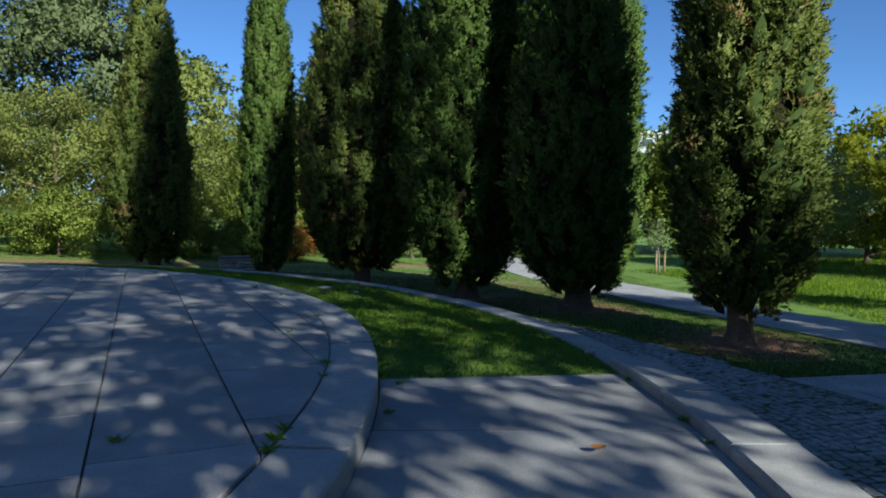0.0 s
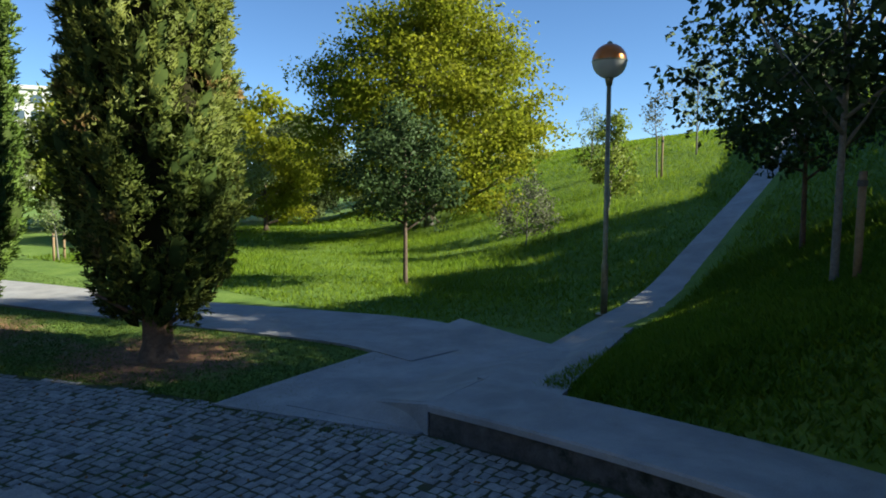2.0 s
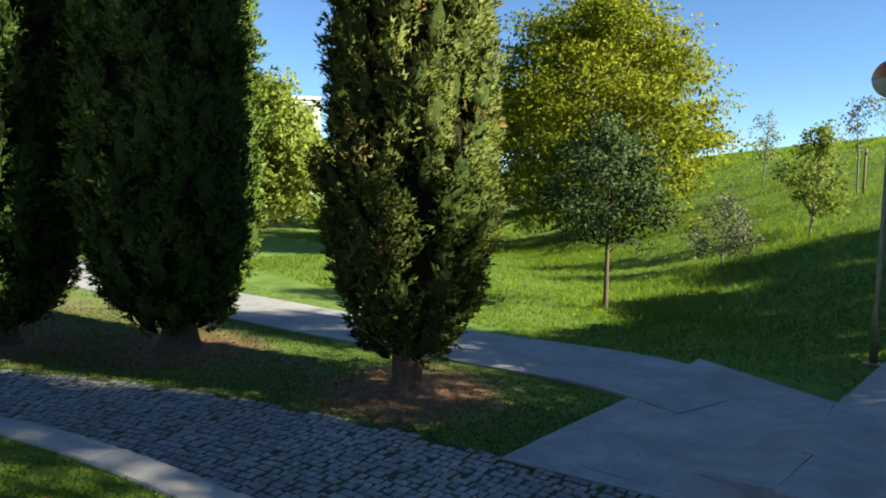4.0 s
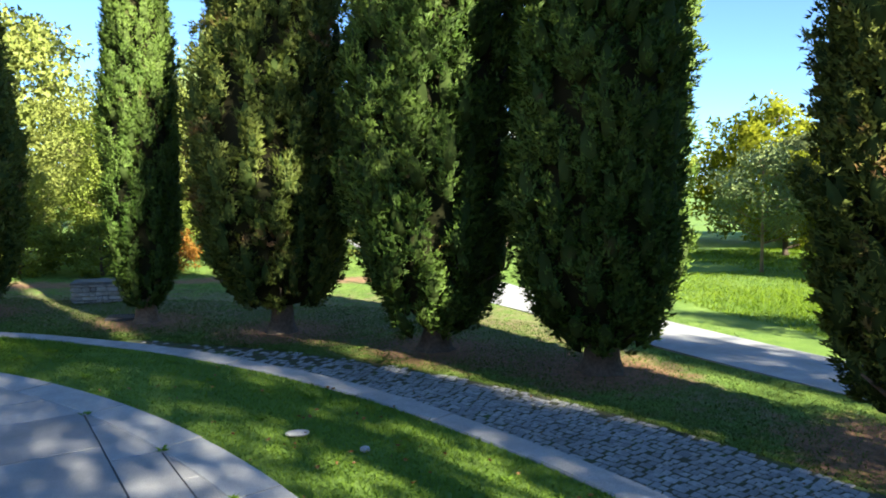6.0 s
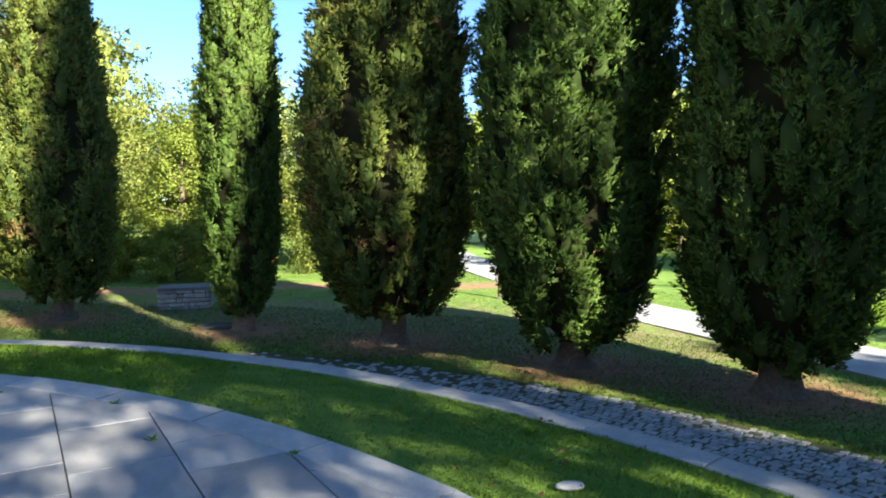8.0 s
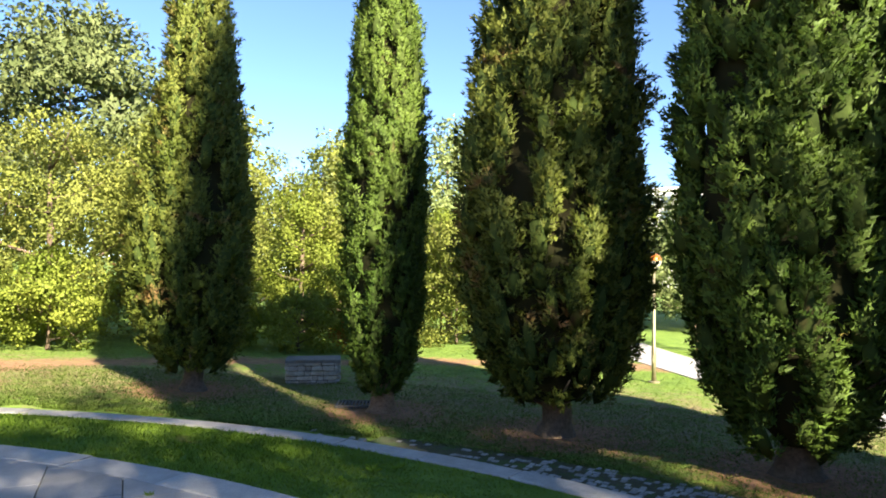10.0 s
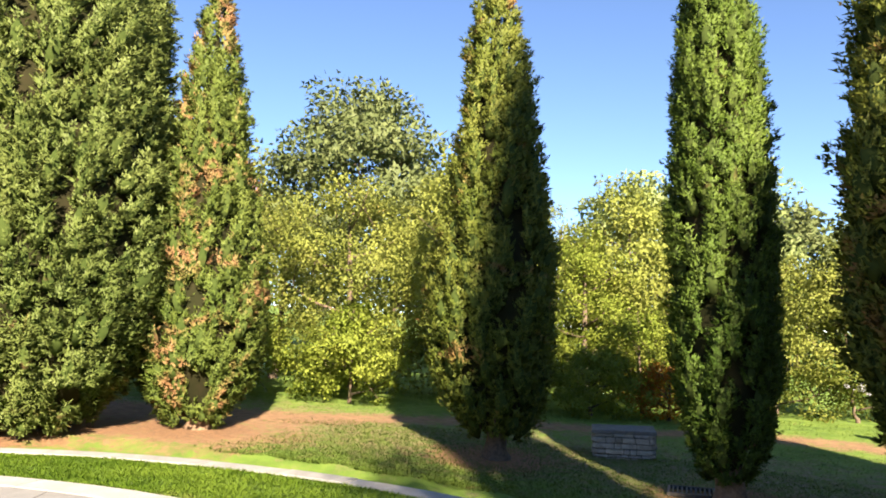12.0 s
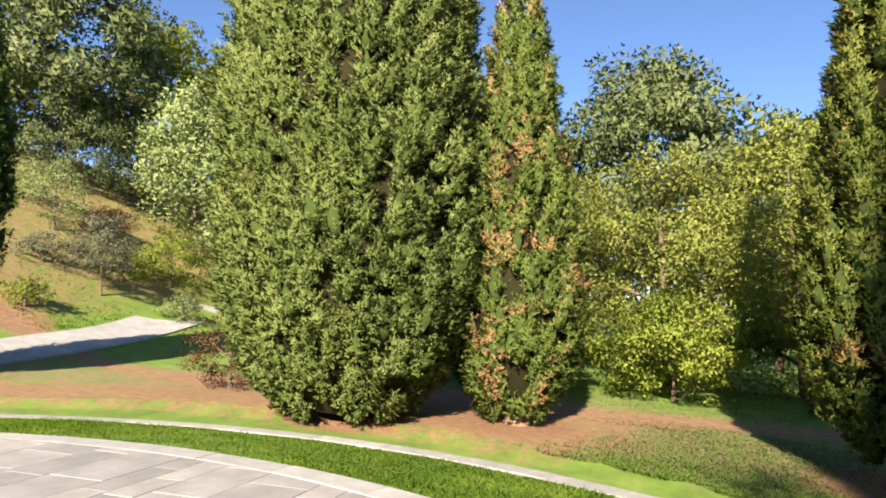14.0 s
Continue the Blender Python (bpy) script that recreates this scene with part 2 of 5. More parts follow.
def leaves(base, way, length, width, rng, fold=0.25):
    """Pointed leaves as folded diamonds: base points, directions, lengths and widths."""
    n = len(base)
    way = unit(way)
    side = unit(np.cross(way, rng.normal(size=(n, 3))))
    up = np.cross(side, way)
    length, width = np.broadcast_to(length, n)[:, None], np.broadcast_to(width, n)[:, None]
    mid = base + way * length * 0.45
    v = np.stack([base, mid + side * width / 2 + up * width * fold, base + way * length, mid - side * width / 2 + up * width * fold], 1)
    return v.reshape(-1, 3), np.arange(4 * n).reshape(n, 4)


def needles(base, way, length, width, rng):
    """Small pointed sprays, one triangle each."""
    n = len(base)
    way = unit(way)
    side = unit(np.cross(way, rng.normal(size=(n, 3)))) * np.broadcast_to(width, n)[:, None] / 2
    v = np.stack([base - side, base + side, base + way * np.broadcast_to(length, n)[:, None]], 1)
    return v.reshape(-1, 3), np.arange(3 * n).reshape(n, 3)


def facing(v, f, out, k):
    """Wind each leaf of k corners so that it faces out, and give its corners that normal."""
    q = v.reshape(-1, k, 3)
    g = np.cross(q[:, 1] - q[:, 0], q[:, 2] - q[:, 0])
    back = (g * out).sum(-1) < 0
    f = f.copy()
    f[back] = f[back][:, ::-1]
    return v, f, np.repeat(out, k, 0)


def waves(rng, count, low, high):
    """A smooth random field of sines on space."""
    k = unit(rng.normal(size=(count, 3))) * rng.uniform(low, high, (count, 1))
    ph = rng.uniform(0, 6.28, count)
    return lambda p: np.sin(p @ k.T + ph).mean(-1) * 1.6


def soft(u, w=1.0):
    return w * np.logaddexp(0, np.asarray(u, float) / w)


def step(a, b, x):
    t = np.clip((np.asarray(x, float) - a) / (b - a), 0, 1)
    return t * t * (3 - 2 * t)


# ---- the lie of the land ----
CX, CY = -10.08, 2.90
PLAZA, RING_IN, RING_OUT, KERB_IN, KERB_OUT, SETT_OUT = 0.70, 9.28, 9.59, 11.15, 11.40, 14.1


def land(x, y):
    """Height of the ground outside the round terrace."""
    x, y = np.asarray(x, float), np.asarray(y, float)
    z = -0.12 + 0.045 * np.clip(-x - 6, 0, 12)
    z = z - 0.018 * np.clip(y - 12, 0, 40) * step(2, 8, x)
    s = 0.85 * x - 0.53 * y
    hill = 0.30 * (soft(s - 5.2, 0.9) - soft(s - 24, 4))
    v = 0.24 * (x - 6) - 0.97 * (y - 4.2) - 0.35
    bank = 0.42 * (soft(v, 0.2) - soft(v - 3.4, 0.8)) * step(1.2, 3.4, s) * step(15.1, 16.2, np.hypot(x - CX, y - CY))
    u = -0.9 * x - 0.44 * y
    west = 0.25 * soft(u - 16.0, 1.0) + 0.42 * soft(u - 20.5, 0.8) - 0.67 * soft(u - 38, 4)
    r = np.hypot(x - CX, y - CY)
    fill = 0.24 * step(15.1, 15.7, r) * step(4.75, 4.05, y - 0.23 * (x - 5.3)) * step(11, 7, x)
    lump = 0.03 * np.sin(0.9 * x + 0.4 * y) * np.cos(0.7 * y - 0.2 * x)
    return z + hill + bank + west + fill + lump * step(14.5, 17, np.hypot(x - CX, y - CY))


def line_dist(x, y, pts):
    """Distance to a broken line."""
    best = np.full(np.shape(x), 1e9)
    for (ax, ay), (bx, by) in zip(pts, pts[1:]):
        dx, dy = bx - ax, by - ay
        t = np.clip(((x - ax) * dx + (y - ay) * dy) / (dx * dx + dy * dy), 0, 1)
        best = np.minimum(best, np.hypot(x - ax - t * dx, y - ay - t * dy))
    return best


TREES = {  # ring cypresses: x, y
    "c1": (-7.95, 19.0), "c2": (-4.38, 17.55), "c3": (-1.79, 16.0), "c4": (0.62, 14.0),
    "c5": (2.60, 12.2), "c6": (4.03, 8.62), "ca": (-15.75, 16.35), "cb": (-13.5, 18.3), "cc": (-24.0, 11.8),
}
DIRT_PATH = [(-30, 15.0), (-22, 16.6), (-17, 19.2), (-13, 20.4), (-9.4, 22.6), (-4, 24.0), (3, 22.5)]


def build_ground():
    fine_x, fine_y = np.arange(-32, 30.01, 0.3), np.arange(-10, 34.01, 0.3)
    far = np.array([3, 7, 13, 22, 36, 60, 100, 170, 300, 600])
    xs = np.concatenate([-32 - far[::-1], fine_x, 30 + far])
    ys = np.concatenate([-10 - far[::-1], fine_y, 34 + far])
    gx, gy = np.meshgrid(xs, ys)
    r = np.hypot(gx - CX, gy - CY)
    gz = land(gx, gy)
    gz = np.where(r < 11.3, np.minimum(gz, -0.35), gz)
    gz = np.where((r >= 11.3) & (r < SETT_OUT - 0.1), gz - 0.10, gz)
    verts = np.stack([gx, gy, gz], -1).reshape(-1, 3)
    nx, ny = len(xs), len(ys)
    i = np.arange(nx * ny).reshape(ny, nx)
    faces = np.stack([i[:-1, :-1], i[:-1, 1:], i[1:, 1:], i[1:, :-1]], -1).reshape(-1, 4)
    me = as_mesh("ground", verts, faces, GROUND, True)
    soil, dry, needles = np.zeros(gx.shape), np.zeros(gx.shape), np.zeros(gx.shape)
    ring = np.exp(-((r - 15.2) / 2.0) ** 2)
    dry += 0.44 * np.exp(-((r - 17.2) / 4.6) ** 2) * (gx < 4)
    soil += 0.55 * np.exp(-(line_dist(gx, gy, DIRT_PATH) / 1.0) ** 2)
    soil += 0.55 * ring * step(-9.5, -12.5, gx)
    soil += 0.42 * step(18, 22, -0.9 * gx - 0.44 * gy)
    for x, y in TREES.values():
        needles += 0.8 * np.exp(-(np.hypot(gx - x, gy - y) / 1.3) ** 2)
    for name, a in (("soil", soil), ("dry", dry), ("needles", needles)):
        me.attributes.new(name, "FLOAT", "POINT").data.foreach_set("value", np.clip(a, 0, 1).ravel().astype(np.float32))
    return tagged(new("ground", me), "green turf with worn brown earth under the trees", "ground", kind="structure")


build_ground()


def arc_block(r0, r1, a0, a1, z0, z1, cuts, bevel=0.012):
    """A curved kerb stone between two radii and two angles (degrees), its upper edges eased."""
    prof = [(r0, z0), (r0, z1 - bevel), (r0 + bevel, z1), (r1 - bevel, z1), (r1, z1 - bevel), (r1, z0)]
    verts, faces, k = [], [], len(prof)
    for i in range(cuts + 1):
        a = radians(a0 + (a1 - a0) * i / cuts)
        verts += [(CX + r * math.cos(a), CY + r * math.sin(a), z) for r, z in prof]
    for i in range(cuts):
        for j in range(k):
            n = (j + 1) % k
            faces.append((i * k + j, i * k + n, (i + 1) * k + n, (i + 1) * k + j))
    for e in (0, cuts * k):
        faces += [(e, e + 1, e + 4, e + 5), (e + 1, e + 2, e + 3, e + 4)]
    return np.array(verts), np.array(faces)


def sheet(name, a0, a1, r0, r1, height, mat, da=1.0, nr=8, origin=(0, 0, 0)):
    """A ring-shaped sheet whose height follows a function of radius and angle."""
    aa, rr = np.radians(np.arange(a0, a1 + 0.01, da)), np.linspace(r0, r1, nr)
    ga, gr = np.meshgrid(aa, rr)
    v = np.stack([CX + gr * np.cos(ga), CY + gr * np.sin(ga), height(gr, np.degrees(ga))], -1).reshape(-1, 3) - np.array(origin)
    i = np.arange(ga.size).reshape(ga.shape)
    f = np.stack([i[:-1, :-1], i[1:, :-1], i[1:, 1:], i[:-1, 1:]], -1).reshape(-1, 4)
    return as_mesh(name, v, f, mat, True)


def strip(name, pts, widths, lift, mat, label, category="path", thick=0.12, nx=7, level=0.65):
    """A paved strip laid on the land along a line, with sides."""
    pts = np.array(pts, float)
    fine, wid = [], []
    for i in range(len(pts) - 1):
        n = max(2, int(np.hypot(*(pts[i + 1] - pts[i])) / 0.4))
        for k in range(n):
            fine.append(pts[i] + (pts[i + 1] - pts[i]) * k / n)
            wid.append(widths[i] + (widths[i + 1] - widths[i]) * k / n)
    fine.append(pts[-1])
    wid.append(widths[-1])
    fine, wid = np.array(fine), np.array(wid)
    for _ in range(3):
        fine[1:-1] = (fine[:-2] + 2 * fine[1:-1] + fine[2:]) / 4
    d = unit(np.gradient(fine, axis=0))
    nrm = np.stack([-d[:, 1], d[:, 0]], -1)
    rows = []
    for k in range(nx):
        q = fine + nrm * wid[:, None] * (k / (nx - 1) - 0.5)
        rows.append(np.c_[q, land(q[:, 0], q[:, 1]) + lift])
    mid = rows[nx // 2][:, 2].copy()
    for k in range(nx):
        rows[k][:, 2] = (1 - level) * rows[k][:, 2] + level * np.maximum(mid, rows[k][:, 2] - 0.05)
    first, last = rows[0].copy(), rows[-1].copy()
    first[:, 2] -= thick
    last[:, 2] -= thick
    rows = [first, *rows, last]
    v = np.concatenate(rows)
    n = len(fine)
    i = np.arange(len(v)).reshape(len(rows), n)
    f = np.stack([i[:-1, :-1], i[:-1, 1:], i[1:, 1:], i[1:, :-1]], -1).reshape(-1, 4)
    return tagged(new(name, as_mesh(name, v, f[:, ::-1], mat, False)), label, category, kind="structure")


ROAD = [(6.75, 6.2), (6.9, 7.6), (6.2, 9.4), (5.5, 11.4), (4.9, 13.6), (4.3, 16.0), (3.6, 19.0), (2.9, 23.0), (2.4, 30.0), (2.0, 42.0)]
strip("road", ROAD, [1.7, 1.8, 1.8, 1.7, 1.7, 1.8, 1.9, 1.9, 2.0, 2.0], 0.03, CONCRETE, "grey concrete park path curving behind the cypresses")
HILL_PATH = [(6.0, 4.75), (7.2, 4.8), (8.2, 4.92), (9.8, 5.03), (12.5, 5.36), (19, 5.88), (28, 6.9), (36, 8.0)]
strip("hill_path", HILL_PATH, [0.85, 0.85, 0.85, 0.88, 0.92, 0.95, 1.0, 1.0], 0.02, CONCRETE, "narrow concrete path climbing the grassy hill")
strip("west_road", [(-24.0, 10.8), (-26.4, 13.8), (-28.9, 17.2), (-34.4, 23.4), (-40, 30)], [1.7, 1.7, 1.7, 1.7, 1.7], 0.03, CONCRETE, "pale park road rising along the planted slope", nx=5, level=0.15)


def patch(name, corners, lift, mat, label, n=14):
    """A four-cornered paved patch laid on the land."""
    a, b, c, d = [np.array(p, float) for p in corners]
    u, v = np.meshgrid(np.linspace(0, 1, n), np.linspace(0, 1, n))
    u, v = u[..., None], v[..., None]
    q = (a * (1 - u) + b * u) * (1 - v) + (d * (1 - u) + c * u) * v
    z = land(q[..., 0], q[..., 1]) + lift
    top = np.concatenate([q, z[..., None]], -1).reshape(-1, 3)
    i = np.arange(n * n).reshape(n, n)
    f = [np.stack([i[:-1, :-1], i[:-1, 1:], i[1:, 1:], i[1:, :-1]], -1).reshape(-1, 4)]
    verts, m, k = [top], n * n, np.arange(n - 1)
    for edge in (i[0, :], i[:, -1], i[-1, ::-1], i[::-1, 0]):
        verts.append(top[edge] - (0, 0, 0.15))
        f.append(np.stack([edge[:-1], m + k, m + k + 1, edge[1:]], -1))
        m += n
    return tagged(new(name, as_mesh(name, np.concatenate(verts), np.concatenate(f), mat)), label, "path", kind="structure")


patch("road_junction", [(3.55, 6.55), (4.26, 4.60), (7.35, 4.6), (8.0, 7.3)], 0.026, CONCRETE, "grey concrete apron where two park paths meet")

# ---- terrace of stone ----
terrace = thing("terrace", CX, CY, 0, "round terrace paved with grey granite slabs", "terrace", kind="structure")


def turned(parent, verts):
    return np.asarray(verts) - np.array(parent.location)


part("bed", sheet("bed", 0, 360, 0.02, 9.4, lambda r, a: np.full(r.shape, PLAZA - 0.02), GAP, 3.0, 3, terrace.location), GAP, terrace)

ROW_WAY = np.array([-0.385, 0.923])
ROW_SIDE = np.array([0.923, 0.385])


def slab_mesh(cx, cy, hl, hw, z, rng):
    """One paving slab with eased edges, cut to the ring where it meets it. None when nothing is left."""
    c = np.array([cx, cy])
    poly = [c + ROW_WAY * sx * hl + ROW_SIDE * sy * hw for sx, sy in ((-1, -1), (1, -1), (1, 1), (-1, 1))]
    mid = math.atan2(cy - CY, cx - CX)
    for k in range(-6, 7):
        w = mid + radians(1.6 * k)
        n = np.array([math.cos(w), math.sin(w)])
        lim = RING_IN - 0.008 + n @ (CX, CY)
        out = []
        for a, b in zip(poly, poly[1:] + poly[:1]):
            da, db = a @ n - lim, b @ n - lim
            if da <= 0:
                out.append(a)
            if da * db < 0:
                out.append(a + (b - a) * da / (da - db))
        poly = out
        if len(poly) < 3:
            return None
    m = np.mean(poly, 0)
    tilt = rng.uniform(-0.002, 0.002, 2)
    verts = []
    for grow, dz in ((0, -0.06), (0, -0.002), (0.004, 0)):
        for q in poly:
            d = q - m
            e = q - d / (np.linalg.norm(d) + 1e-9) * grow
            verts.append((e[0], e[1], z + dz + (d @ tilt if dz > -0.05 else 0)))
    k = len(poly)
    faces = [(lay + a, lay + (a + 1) % k, lay + k + (a + 1) % k, lay + k + a) for lay in (0, k) for a in range(k)]
    faces.append(tuple(range(2 * k, 3 * k)))
    return np.array(verts), faces


def loose_mesh(name, v, f, mat):
    me = bpy.data.meshes.new(name)
    me.from_pydata([tuple(q) for q in v], [], [tuple(int(i) for i in q) for q in f])
    me.materials.append(mat)
    return me


def build_slabs():
    rng = np.random.default_rng(5)
    near, rest = [], []
    side = -10.0
    while side < 10:
        width = rng.choice([0.30, 0.45, 0.52, 0.60, 0.66])
        along = -10 + rng.uniform(0, 0.8)
        while along < 10:
            length = rng.uniform(0.5, 1.15)
            c = np.array([CX, CY]) + ROW_WAY * (along + length / 2) + ROW_SIDE * (side + width / 2)
            r = np.hypot(c[0] - CX, c[1] - CY)
            made = slab_mesh(c[0], c[1], length / 2 - 0.005, width / 2 - 0.005, PLAZA + rng.uniform(-0.0015, 0.0015), rng) if r < RING_IN + 0.5 else None
            if made:
                (near if c[1] > 1.5 and c[0] > -13.5 and len(near) < 300 and r > 5.0 and c[1] > 2 - 0.6 * (c[0] + 1) else rest).append(made)
            along += length
        side += width
    for v, f in near:
        c = v.mean(0)
        ob = part("slab", loose_mesh("slab", v - c, f, SLAB), SLAB, terrace)
        ob.location = c - np.array(terrace.location)
    v, f, n = [], [], 0
    for a, b in rest:
        v.append(turned(terrace, a))
        f += [tuple(i + n for i in q) for q in b]
        n += len(a)
    tagged(part("far_slabs", loose_mesh("far_slabs", np.concatenate(v), f, SLAB), SLAB, terrace), kind="stuff")


def ring_stones(parent, name, r0, r1, z0, z1, mat, a0, a1, length, gap=0.006, drop=None):
    a = a0
    rng = np.random.default_rng(int(r0 * 10))
    while a < a1:
        da = math.degrees(length * rng.uniform(0.85, 1.15) / r1)
        g = math.degrees(gap / r1)
        dz = rng.uniform(-0.006, 0.006)
        zt = z1 if not drop else float(drop(a + da / 2))
        wide = 0.05 if drop and a + da < 6.5 else 0.0
        v, f = arc_block(r0 + rng.uniform(-0.004, 0.004), r1 + wide + rng.uniform(-0.006, 0.006), a + g, min(a + da, a1) - g, z0, zt + dz, 4)
        c = v.mean(0)
        ob = part(name, as_mesh(name, v - c, f, mat), mat, parent)
        ob.location = c - np.array(parent.location)
        a += da


# sloping grass strip inside the outer kerb
STRIP_A0, STRIP_A1 = 4.9, 250


def kerb_top(a):
    """The kerb stands higher beside the landing and falls away along the grass."""
    a = np.asarray(a, float)
    return np.where(a < 4.9, 0.65, 0.615 - 0.03 * step(4.9, 32, a))


def strip_height(r, a):
    t = (r - RING_OUT) / (KERB_IN - RING_OUT)
    z = 0.665 + (kerb_top(a) - 0.02 - 0.665) * t + 0.02 * np.sin(3.0 * t) + 0.008 * np.sin(np.radians(a) * 40) * np.sin(r * 9)
    return 0.583 + (z - 0.583) * step(4.9, 8.5, a)


STRIP_MESH = sheet("grass_strip", STRIP_A0, STRIP_A1, RING_OUT - 0.02, KERB_IN + 0.02, strip_height, GROUND, 0.5, 12)
tagged(new("grass_strip", STRIP_MESH), "curved strip of short green grass between granite edgings", "lawn", kind="structure")

# ramped landing and steps between the terrace ring and the outer kerb
landing = thing("landing", CX, CY, 0, "smooth granite landing between two curved edgings", "landing", kind="structure")
LEVELS = [(4.9, -7.6, 0.585), (-7.6, -10.2, 0.45), (-10.2, -12.8, 0.31), (-12.8, -15.4, 0.17), (-15.4, -48, 0.03)]
for top, low, z in LEVELS:
    cuts = [top, 3.5, -1.2, low] if top > 0 else [top, low]
    for a1, a0 in zip(cuts, cuts[1:]):
        v, f = arc_block(RING_OUT + 0.004, KERB_IN - 0.004, a0 + 0.02, a1 - 0.02, -0.4, z, 8, 0.006)
        c = v.mean(0)
        ob = part("slab", as_mesh("slab", v - c, f, SLAB), SLAB, landing)
        ob.location = c - np.array(landing.location)

terrace_edging = thing("terrace_edging", CX, CY, 0, "pale granite edging stones round the terrace", "edging", kind="structure")
kerb = thing("kerb", CX, CY, 0, "weathered granite kerb wall curving round the terrace", "kerb", kind="structure")
v, f = merged([arc_block(11.22, 11.36, a, a + 10, -0.6, 0.45, 4) for a in range(-48, 250, 10)])
part("kerb_core", as_mesh("kerb_core", turned(kerb, v), f, OLD_WALL), OLD_WALL, kerb)

# low retaining wall beside the setts, with the concrete walk on it
retaining_wall = thing("retaining_wall", CX, CY, 0, "low stained retaining wall with a concrete walk on top", "wall", kind="structure")
v, f = arc_block(14.53, 14.85, -42, 6.45, -0.7, 0.085, 40, 0.01)
part("wall_core", as_mesh("wall_core", turned(retaining_wall, v), f, OLD_WALL), OLD_WALL, retaining_wall)
wa, wz = np.meshgrid(np.radians(np.arange(-42, 6.46, 0.14)), np.linspace(-0.55, 0.086, 22))
wr = waves(np.random.default_rng(4), 24, 9, 30)(np.stack([wa * 14.5, wz * 1.3, 0 * wa], -1))
wr = 14.515 - 0.022 * np.clip(wr, -1, 1) * step(0.09, 0.02, wz)
wv = np.stack([CX + wr * np.cos(wa), CY + wr * np.sin(wa), wz], -1).reshape(-1, 3)
wi = np.arange(wa.size).reshape(wa.shape)
wf = np.stack([wi[:-1, :-1], wi[1:, :-1], wi[1:, 1:], wi[:-1, 1:]], -1).reshape(-1, 4)
part("wall_face", as_mesh("wall_face", turned(retaining_wall, wv), wf, OLD_WALL, True), OLD_WALL, retaining_wall, "rough stained rubble face")
v, f = arc_block(14.49, 15.40, -42, 6.5, 0.088, 0.15, 40, 0.015)
part("coping", as_mesh("coping", turned(retaining_wall, v), f, CONCRETE), CONCRETE, retaining_wall, "pale concrete walk")


def sloped(name, corners, label):
    """A concrete patch through four corners with heights; it never dips below the land."""
    a, b, c, d = [np.array(p, float) for p in corners]
    n = 12
    u, v = np.meshgrid(np.linspace(0, 1, n), np.linspace(0, 1, n))
    u, v = u[..., None], v[..., None]
    q = (a * (1 - u) + b * u) * (1 - v) + (d * (1 - u) + c * u) * v
    q[..., 2] = np.maximum(q[..., 2], land(q[..., 0], q[..., 1]) + 0.032)
    top = q.reshape(-1, 3)
    i = np.arange(n * n).reshape(n, n)
    f = [np.stack([i[:-1, :-1], i[:-1, 1:], i[1:, 1:], i[1:, :-1]], -1).reshape(-1, 4)]
    verts, m = [top], n * n
    for edge in (i[0, :], i[:, -1], i[-1, ::-1], i[::-1, 0]):
        low = top[edge] - (0, 0, 0.35)
        verts.append(low)
        k = np.arange(n - 1)
        f.append(np.stack([edge[:-1], m + k, m + k + 1, edge[1:]], -1))
        m += n
    return tagged(new(name, as_mesh(name, np.concatenate(verts), np.concatenate(f), CONCRETE)), label, "path", kind="structure")


sloped("walk_ramp", [(4.33, 4.545, 0.148), (5.25, 4.66, 0.148), (7.3, 5.32, -0.03), (4.42, 5.75, -0.09)], "concrete ramp joining the wall-top walk to the path")
sloped("walk_fillet", [(4.345, 4.57, -0.10), (4.40, 4.57, 0.146), (4.46, 5.76, -0.06), (3.98, 6.0, -0.09)], "worn concrete fillet at the end of the wall")
sloped("walk_corner", [(5.22, 3.86, 0.145), (7.9, 4.50, 0.02), (7.7, 5.36, -0.02), (5.22, 4.74, 0.146)], "concrete corner where the walk meets the hill path")


